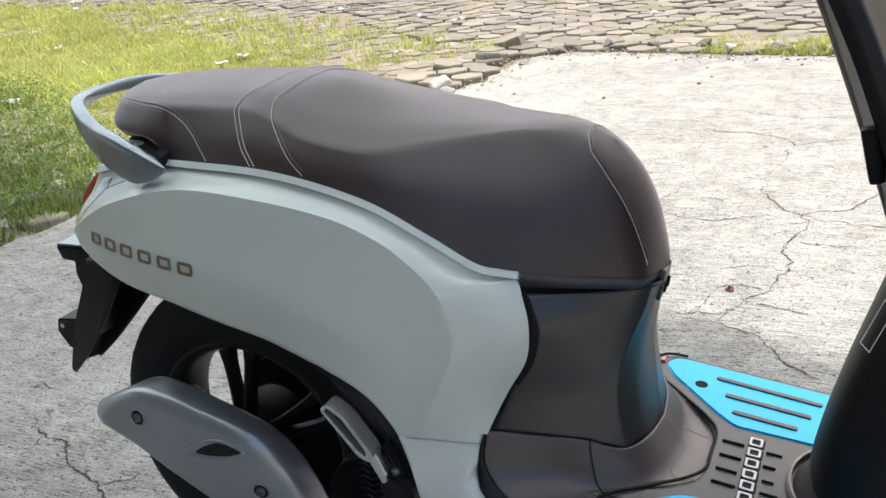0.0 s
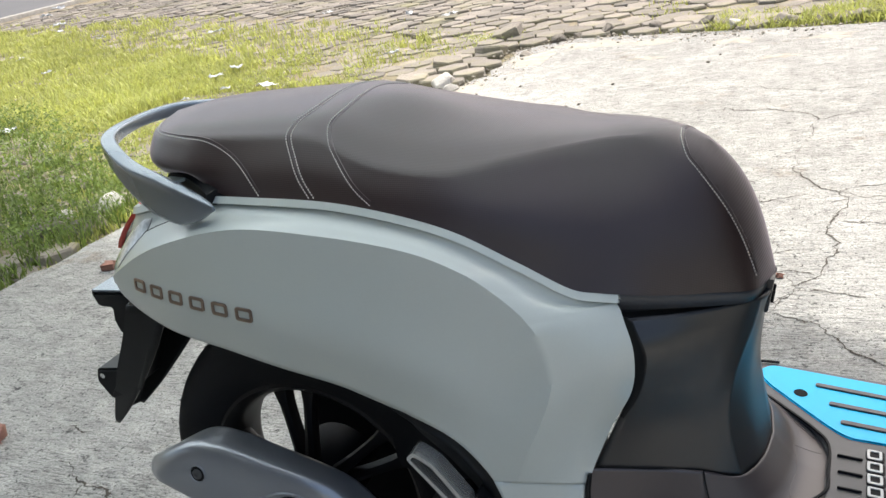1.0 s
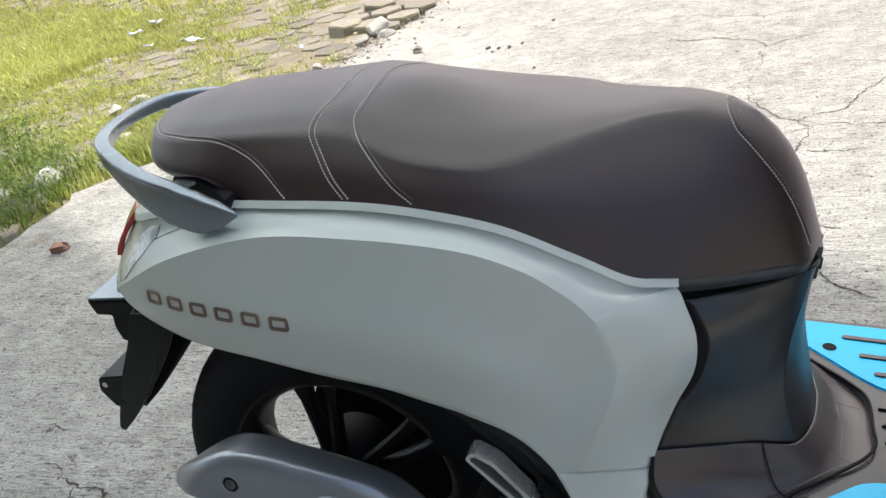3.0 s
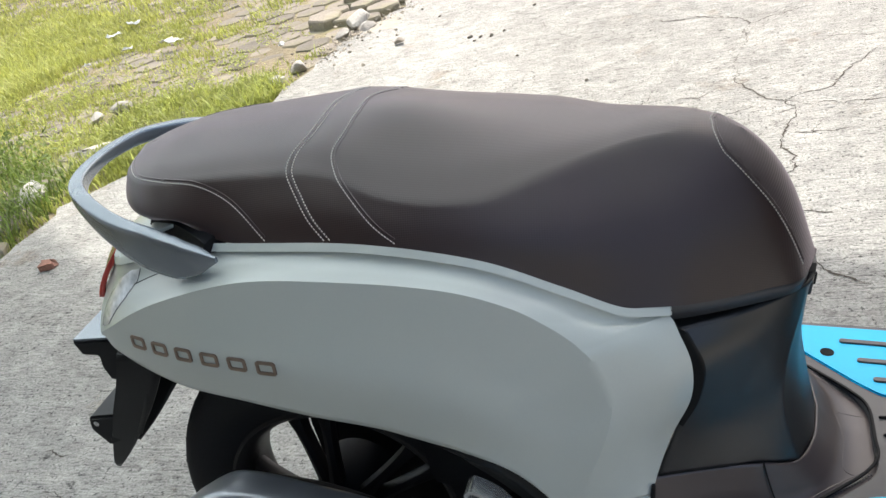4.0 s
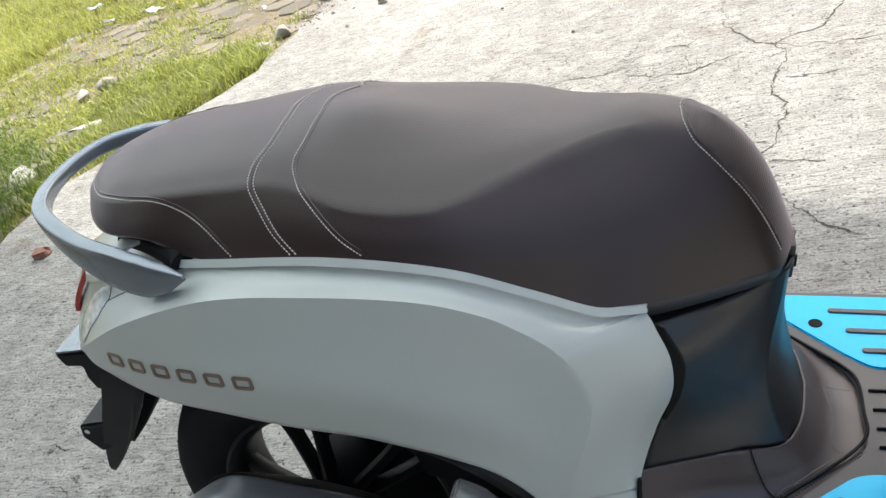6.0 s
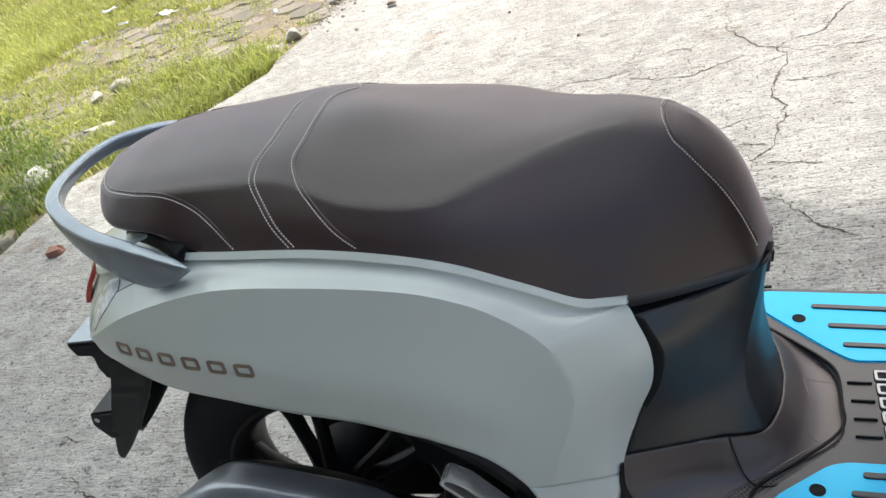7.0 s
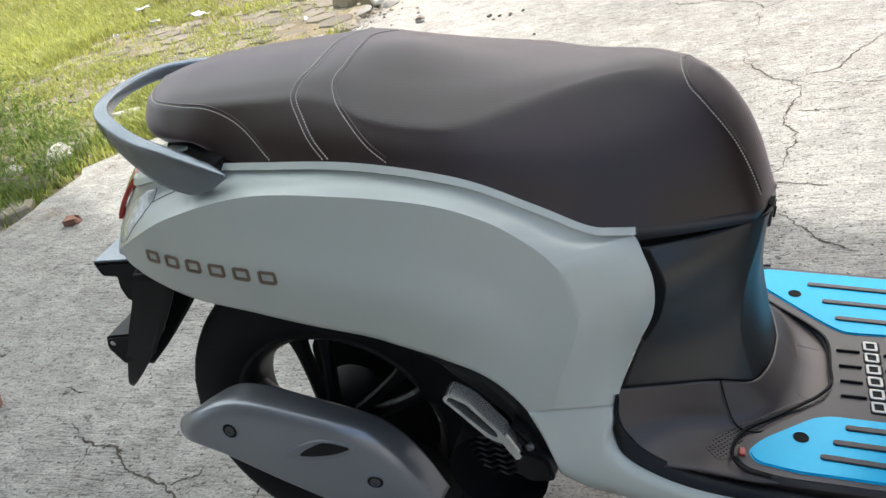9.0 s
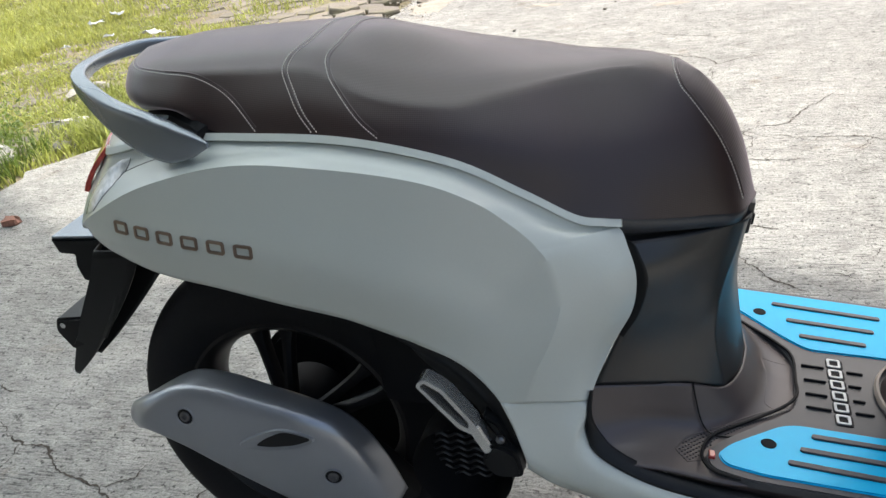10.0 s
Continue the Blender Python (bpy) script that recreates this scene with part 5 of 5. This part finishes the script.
def inside(x, y):
    """Whether a place lies on the slab."""
    c = False
    k = len(EDGE)
    for i in range(k):
        (x0, y0), (x1, y1) = EDGE[i], EDGE[i - 1]
        if (y0 > y) != (y1 > y) and x < (x1 - x0) * (y - y0) / (y1 - y0) + x0:
            c = not c
    return c


def edge_distance(x, y):
    p = Vector((x, y))
    best = 99
    for a, b in zip(EDGE[1:16], EDGE[2:17]):
        a, b = Vector(a), Vector(b)
        t = max(0, min(1, (p - a).dot(b - a) / (b - a).length_squared))
        best = min(best, (a + (b - a) * t - p).length)
    return best


def rock(size, seed, flat_=0.6):
    """A broken stone as a rough convex lump."""
    r = random.Random(seed)
    bm = bmesh.new()
    for _ in range(14):
        v = Vector((r.gauss(0, 1), r.gauss(0, 1), r.gauss(0, 1))).normalized()
        bm.verts.new((v.x * size * r.uniform(0.75, 1.1), v.y * size * r.uniform(0.6, 1.0), (v.z * flat_ + flat_ * 0.7) * size * r.uniform(0.8, 1.05)))
    h = bmesh.ops.convex_hull(bm, input=bm.verts[:])
    bmesh.ops.delete(bm, geom=[v for v in bm.verts if not v.link_faces], context='VERTS')
    bmesh.ops.bevel(bm, geom=bm.edges[:], offset=size * 0.06, segments=1, affect='EDGES')
    return bm


def stone(name, x, y, z, size, seed, mtl, label, category, turn=0, group=""):
    ob = part(name, rock(size, seed), mtl, sharp=25)
    ob.matrix_world = pose(x, y, z, 0, 0, turn)
    return tagged(ob, label, category, group)


# bricks and pebbles on the slab
def brick_piece(x, y, turn, size, seed):
    r = random.Random(seed)
    bm = bmesh.new()
    box(bm, size, None, 0.006, 2)
    for v in bm.verts:
        v.co += Vector((r.uniform(-1, 1), r.uniform(-1, 1), r.uniform(-1, 1))) * 0.004
        if v.co.x > size[0] * 0.3:
            v.co.x -= 0.02 * r.random()
    ob = part("brick_piece", bm, BRICKRED, sharp=30)
    ob.matrix_world = pose(x, y, size[2] / 2 - 0.002, 0, 0, turn)
    tagged(ob, "broken piece of red brick lying on concrete", "brick", "brick pieces")


brick_piece(-2.262, 1.214, 15, (0.055, 0.036, 0.026), 1)
brick_piece(-1.775, 0.27, 30, (0.065, 0.045, 0.035), 2)
brick_piece(-0.108, 1.215, 5, (0.026, 0.013, 0.010), 3)
r = random.Random(12)
PEBBLES = [(-1.601, 3.056, 0.035), (-1.233, 2.958, 0.016), (-1.18, 2.94, 0.012), (-1.13, 2.93, 0.014), (-1.08, 2.97, 0.01), (-1.2, 2.9, 0.01), (-1.7, 3.3, 0.012), (-1.66, 3.2, 0.012), (-1.5, 3.4, 0.01), (-1.0, 3.3, 0.012), (-0.6, 3.6, 0.012), (-0.95, 2.6, 0.008), (-0.62, 2.2, 0.01)]
for i, (x, y, q) in enumerate(PEBBLES):
    stone("pebble", x, y, 0, q, 40 + i, STONE, "small dark pebble on the concrete slab", "pebble", r.uniform(0, 360), "pebbles on the slab")

# rubble along the broken edge
RUB = [(-1.97, 3.55, 0.10, 1), (-1.90, 3.44, 0.06, 1), (-2.02, 3.38, 0.07, 1), (-1.72, 4.18, 0.05, 0), (-1.62, 4.52, 0.07, 0), (-1.52, 4.62, 0.05, 0), (-1.36, 4.66, 0.09, 0), (-1.22, 4.60, 0.05, 1), (-1.05, 4.62, 0.07, 0), (-0.92, 4.52, 0.04, 1), (-0.72, 4.55, 0.08, 0),
       (-0.58, 4.42, 0.07, 1), (-0.45, 4.36, 0.05, 0), (-0.30, 4.42, 0.09, 0), (-0.12, 4.36, 0.06, 0), (0.06, 4.34, 0.08, 0), (-2.09, 2.95, 0.06, 1), (-2.14, 2.80, 0.05, 1), (-2.2, 2.42, 0.04, 1), (-2.42, 2.05, 0.05, 1), (-2.62, 1.95, 0.06, 1), (-2.74, 2.19, 0.09, 1), (-2.62, 2.22, 0.06, 1), (-2.80, 1.82, 0.09, 1), (-2.95, 1.7, 0.06, 1), (-2.99, 2.76, 0.07, 1), (-3.1, 2.7, 0.05, 1)]
for i, (x, y, q, pale) in enumerate(RUB):
    stone("rubble_stone", x, y, -0.02, q, 70 + i, RUBBLE if pale else STONE, "broken pale stone at the edge of the slab" if pale else "broken grey stone at the edge of the slab", "stone", r.uniform(0, 360), "rubble along the slab edge")
V, Fc = [], []
for i in range(3000):
    k = r.randrange(6, 15)
    a, b = EDGE[k], EDGE[k + 1]
    t = r.random()
    far = 0.05 + 0.16 * r.random() ** 2
    x, y = a[0] + (b[0] - a[0]) * t + r.gauss(0, far), a[1] + (b[1] - a[1]) * t + r.gauss(0, far)
    q = 0.002 + 0.011 * r.random() ** 7
    n = len(V)
    turn = r.uniform(0, 2 * math.pi)
    ring4 = [(x + q * r.uniform(0.7, 1.3) * math.cos(turn + h * math.pi / 2), y + q * r.uniform(0.7, 1.3) * math.sin(turn + h * math.pi / 2), q * r.uniform(0.2, 0.6)) for h in range(4)]
    V += [*ring4, (x, y, q * r.uniform(0.8, 1.2)), (x, y, -0.003)]
    Fc += [(n + h, n + (h + 1) % 4, n + 4) for h in range(4)] + [(n + (h + 1) % 4, n + h, n + 5) for h in range(4)]
me = bpy.data.meshes.new("gravel")
me.from_pydata(V, [], Fc)
me.materials.append(GRIT)
tagged(new("gravel", me), "loose pale grit along the broken slab edge", "gravel", kind="stuff")


def apron(x, y, wide, deep, seed):
    """A thin ragged film of sandy dirt washed over the slab."""
    q = Vector((seed * 7.3, 0, 0))
    out = []
    for h in range(90):
        a = 2 * math.pi * h / 90
        c, d = math.cos(a), math.sin(a)
        grow = 0.75 + 0.55 * noise.noise(Vector((c * 1.3, d * 1.3, 0)) + q) + 0.40 * noise.noise(Vector((c * 5, d * 5, 2)) + q) + 0.25 * noise.noise(Vector((c * 14, d * 14, 4)) + q)
        out.append((x + wide * c * max(0.15, grow), y + deep * d * max(0.15, grow)))
    bm = bmesh.new()
    rim_ = [bm.verts.new((u, v, 0.0008)) for u, v in out]
    mid_ = bm.verts.new((x, y, 0.004))
    for h in range(90):
        bm.faces.new((rim_[h], rim_[(h + 1) % 90], mid_))
    tagged(part("sand_film", bm, SAND, slabob, weld=0), "thin tan film of washed sand")


for h, (x, y, wide, deep) in enumerate(((-1.62, 4.02, 0.16, 0.22), (-1.36, 4.30, 0.24, 0.13), (-0.98, 4.22, 0.16, 0.10), (-0.52, 4.06, 0.15, 0.09), (-0.05, 3.98, 0.16, 0.08), (-1.80, 3.45, 0.10, 0.16), (-0.95, 3.82, 0.13, 0.05), (-0.28, 3.62, 0.10, 0.05), (0.42, 3.92, 0.22, 0.08))):
    apron(x, y, wide, deep, h)


# hexagonal pavers
def paver_mesh(seed):
    q = random.Random(seed)
    bm = bmesh.new()
    pts = [(0.104 * math.cos(radians(60 * i + 30)) * q.uniform(0.94, 1.02), 0.104 * math.sin(radians(60 * i + 30)) * q.uniform(0.94, 1.02)) for i in range(6)]
    top = [(x * 0.93, y * 0.93) for x, y in pts]
    lo = [bm.verts.new((x, y, -0.06)) for x, y in pts]
    mi = [bm.verts.new((x, y, -0.010)) for x, y in pts]
    hi = [bm.verts.new((x, y, q.uniform(-0.003, 0.001))) for x, y in top]
    c = bm.verts.new((0, 0, 0.003))
    for i in range(6):
        j = (i + 1) % 6
        bm.faces.new((lo[i], lo[j], mi[j], mi[i]))
        bm.faces.new((mi[i], mi[j], hi[j], hi[i]))
        bm.faces.new((hi[i], hi[j], c))
    me = bpy.data.meshes.new("paver")
    bm.to_mesh(me)
    bm.free()
    me.materials.append(STONE)
    return me


PAVERS = [paver_mesh(i) for i in range(5)]
spots = []
turn = 17
ca, sa = math.cos(radians(turn)), math.sin(radians(turn))
for i in range(-110, 60):
    for j in range(-10, 110):
        u, v = 0.186 * (i + 0.5 * (j % 2)), 0.161 * j
        x, y = u * ca - v * sa, u * sa + v * ca
        if not (-13.8 < x < 3.2 and -0.5 < y < 13) or y < -x * 0.25 - 0.9:
            continue
        if inside(x, y) or (edge_distance(x, y) < 0.07 and not (x < -2.02 and y > 3.3)):
            continue
        spots.append((x, y))
paving = tagged(new("paving"), "weathered grey hexagonal paving blocks with grassy joints", "paving", kind="structure")
rest_v, rest_f = [], []
near = sorted(spots, key=lambda p: math.hypot(p[0] + 1.9, p[1] - 3.6))[:290]
chosen = set(near)
for x, y in spots:
    d = edge_distance(x, y)
    sink = 0.0 if d < 0.45 and y > 3.6 and x > -2.25 else -0.040 if y < np.interp(x, [-12.3, -7.6, -4.5, -2.9], [9.8, 8.7, 6.9, 5.2]) else -0.028
    m = pose(x + r.uniform(-0.006, 0.006), y + r.uniform(-0.006, 0.006), 0.022 + sink + r.uniform(-0.008, 0.008), r.gauss(0, 1.6), r.gauss(0, 1.6), turn + r.gauss(0, 2.5))
    me = r.choice(PAVERS)
    if (x, y) in chosen:
        ob = new("paver", me)
        ob.parent = paving
        ob.matrix_local = m
    else:
        k = len(rest_v)
        rest_v += [m @ v.co for v in me.vertices]
        rest_f += [[k + q for q in p.vertices] for p in me.polygons]
me = bpy.data.meshes.new("far_pavers")
me.from_pydata(rest_v, [], rest_f)
me.materials.append(STONE)
tagged(new("far_pavers", me), "more hexagonal paving blocks reaching away", "paving", kind="stuff")
for i, (x, y, z, rx, ry) in enumerate(((-2.02, 4.72, 0.075, 8, -14), (-2.16, 4.05, 0.05, 4, 6), (-1.99, 4.35, 0.045, -5, 8), (-2.25, 3.72, 0.035, 6, 2), (-2.74, 1.60, 0.012, 5, -4), (-2.84, 1.86, 0.016, -6, 5), (-2.68, 1.36, 0.010, 3, 6), (-2.62, 2.02, 0.014, -4, -6), (-2.96, 1.62, 0.012, 7, 3))):
    ob = new("loose_paver", PAVERS[i % 5])
    ob.matrix_world = pose(x, y, z, rx, ry, 25 * i)
    tagged(ob, "loose tilted grey paving block at the broken edge", "paving block", "loose blocks")


# litter
def scrap(x, y, size, seed, mtl=PAPER):
    q = random.Random(seed)
    g = np.zeros((5, 6, 3))
    for a in range(5):
        for b in range(6):
            g[a, b] = ((b / 5 - 0.5) * size * 2 + q.gauss(0, size * 0.12), (a / 4 - 0.5) * size + q.gauss(0, size * 0.12), abs(q.gauss(0, size * 0.22)) + 0.004)
    bm = bmesh.new()
    sheet(bm, g)
    ob = part("litter_scrap", bm, mtl, sharp=20, solid=0.002, weld=0)
    ob.matrix_world = pose(x, y, 0.03, 0, 0, q.uniform(0, 360))
    tagged(ob, "crumpled white plastic litter on the grass", "litter", "litter scraps")


LITTER = [(-4.037, 4.277, 0.09), (-3.309, 3.811, 0.13), (-3.639, 3.83, 0.06), (-3.795, 3.62, 0.05), (-2.321, 3.288, 0.05), (-7.754, 7.178, 0.1), (-8.027, 6.245, 0.12), (-5.682, 6.552, 0.14), (-4.039, 4.529, 0.10), (-4.828, 3.123, 0.13), (-2.75, 4.5, 0.08), (-4.6, 6.9, 0.1), (-3.4, 6.2, 0.09), (-9.6, 8.4, 0.12), (-10.5, 9.3, 0.16), (-6.6, 5.2, 0.08), (-2.9, 5.9, 0.12), (-12.5, 11.0, 0.2), (-13.4, 12.2, 0.25), (-1.3, 5.8, 0.1)]
for i, (x, y, q) in enumerate(LITTER):
    scrap(x, y, q * 0.52, 200 + i)


# grass and weeds
def lush(x, y):
    """How thick the grass stands."""
    n = noise.noise(Vector((x * 0.55, y * 0.55, 3.1))) * 0.5 + noise.noise(Vector((x * 2.1, y * 2.1, 7.7))) * 0.35
    far = np.interp(x, [-12.3, -7.6, -4.5, -2.9], [9.8, 8.7, 6.9, 5.2])
    if x > -1.7:
        d = edge_distance(x, y)
        base = 0.06 + (0.45 if d < 0.45 and x > -0.7 else 0.1 if d < 0.3 else 0.0) + (0.10 if y > 5.5 else 0)
    elif y > far:
        base = 0.30 if y < far + 2.5 else 0.14
    elif x > -2.7 and y > 3.2:
        base = 0.10
    else:
        base = 0.48 if x > -4 else 0.62
        if edge_distance(x, y) < 0.4:
            base = 0.22
        if x > -4.9 and y < 1.95 - 0.64 * (x + 2.7):
            base = 0.05
        elif x > -4.1 and y < 3.9:
            base = 0.06 + 0.2 * (edge_distance(x, y) < 0.35)
    return max(0.0, base + n * 1.15)


def blades(name, mtl, count, spread, tall, seed, label, broad=1.0, limit=None):
    q = random.Random(seed)
    V, Fc = [], []
    made = tries = 0
    while made < count and tries < count * 40:
        tries += 1
        d = q.random() ** 1.6
        x, y = spread(q, d)
        if inside(x, y) or edge_distance(x, y) < 0.02:
            continue
        if not (limit(x, y) if limit else q.random() < lush(x, y)):
            continue
        made += 1
        far = 1 + 0.12 * math.hypot(x + 1, y)
        h0 = tall * (0.5 + 0.9 * lush(x, y)) * q.uniform(0.6, 1.3)
        for _ in range(q.randrange(6, 12)):
            bx, by = x + q.gauss(0, 0.035), y + q.gauss(0, 0.035)
            if inside(bx, by):
                continue
            a = q.uniform(0, 2 * math.pi)
            h = h0 * q.uniform(0.5, 1.2)
            lean = h * q.uniform(0.2, 0.9)
            w = 0.0020 * broad * far ** 1.1 * q.uniform(0.7, 1.4)
            dx, dy = math.cos(a), math.sin(a)
            px_, py_ = -dy * w, dx * w
            z0 = -0.03
            k = len(V)
            V += [(bx - px_, by - py_, z0), (bx + px_, by + py_, z0), (bx + dx * lean * 0.3 - px_, by + dy * lean * 0.3 - py_, z0 + h * 0.6), (bx + dx * lean * 0.3 + px_, by + dy * lean * 0.3 + py_, z0 + h * 0.6), (bx + dx * lean, by + dy * lean, z0 + h)]
            Fc += [(k, k + 1, k + 3, k + 2), (k + 2, k + 3, k + 4)]
    me = bpy.data.meshes.new(name)
    me.from_pydata(V, [], Fc)
    me.materials.append(mtl)
    return tagged(new(name, me), label, "grass", kind="stuff")


blades("grass", GRASS, 23000, lambda q, d: (-1.6 - 12 * d ** 0.8 + q.gauss(0, 0.4) + 2.5 * (q.random() < 0.15), 1.2 + q.random() * (2.6 + 7 * d)), 0.062, 21, "bright yellow-green grass growing between the pavers")
blades("edge_grass", GRASS, 1300, lambda q, d: (q.uniform(-1.2, 1.6), 4.25 + abs(q.gauss(0, 0.5))), 0.07, 22, "grass tufts along the far slab edge")
blades("near_grass", TUFT, 700, lambda q, d: (q.uniform(-2.9, -2.0), 2.0 + abs(q.gauss(0, 0.75))), 0.105, 23, "green grass tufts along the near slab edge")

blades("weed_grass", WEED, 900, lambda q, d: (-2.65 - 2.4 * d, q.uniform(0.9, 3.6)), 0.13, 24, "dark green long grass among the weeds", limit=lambda x, y: y < 1.95 - 0.64 * (x + 2.7))


def leaves(name, mtl, spots, size, height, seed, label):
    """Small folded leaves in loose clumps round the given spots."""
    q = random.Random(seed)
    V, Fc = [], []
    for x, y in spots:
        for _ in range(q.randrange(8, 18)):
            a = q.uniform(0, 2 * math.pi)
            d = abs(q.gauss(0, 0.05))
            c = Vector((x + d * math.cos(a), y + d * math.sin(a), q.uniform(0.0, height)))
            if inside(c.x, c.y):
                continue
            s = size * q.uniform(0.6, 1.5)
            m = Matrix.Translation(c) @ Euler((q.uniform(-0.9, 0.9), q.uniform(-0.9, 0.9), a)).to_matrix().to_4x4()
            k = len(V)
            V += [m @ Vector(p) for p in ((-s, 0, 0), (0, -s * 0.5, s * 0.15), (s, 0, 0), (0, s * 0.5, s * 0.15))]
            Fc += [(k, k + 1, k + 2, k + 3)]
    me = bpy.data.meshes.new(name)
    me.from_pydata(V, [], Fc)
    me.materials.append(mtl)
    tagged(new(name, me), label, "weeds", kind="stuff")


q = random.Random(31)
clumps = []
for _ in range(5600):
    x, y = -2.72 - 2.6 * q.random() ** 1.3, q.uniform(0.7, 3.7)
    if not inside(x, y) and y < 1.95 - 0.64 * (x + 2.7) + q.gauss(0, 0.12) and q.random() < 0.25 + lush(x, y):
        clumps.append((x, y))
leaves("weeds", WEED, clumps, 0.010, 0.13, 32, "low broad-leaved green weeds beside the slab")
clumps = []
for _ in range(5200):
    x, y = q.uniform(-5.2, -1.95), q.uniform(1.7, 4.9)
    patch = noise.noise(Vector((x * 1.7, y * 1.7, 11.3))) + 0.7 * noise.noise(Vector((x * 5.3, y * 5.3, 2.9)))
    if not inside(x, y) and y > 1.95 - 0.64 * (x + 2.7) and q.random() < 0.16 + 0.9 * patch:
        clumps.append((x, y))
leaves("creeping_weeds", TUFT, clumps, 0.008, 0.045, 33, "small creeping green weeds over the pavers")

# distant asphalt road with a kerb
ASPHALT = material("grey_asphalt", (0.09, 0.09, 0.092), 0.85, vary=0.2, scale=0.8, fine=30, bump=0.4, depth=0.01)
bm = bmesh.new()
box(bm, (9, 60, 0.1), pose(-19.0, 18, -0.06))
tagged(part("road", bm, ASPHALT), "grey asphalt road beyond the paving", "road", kind="structure")
bm = bmesh.new()
box(bm, (0.22, 60, 0.16), pose(-14.35, 18, -0.02), 0.02)
tagged(part("kerb", bm, RUBBLE), "pale concrete kerb along the road", "kerb", kind="structure")
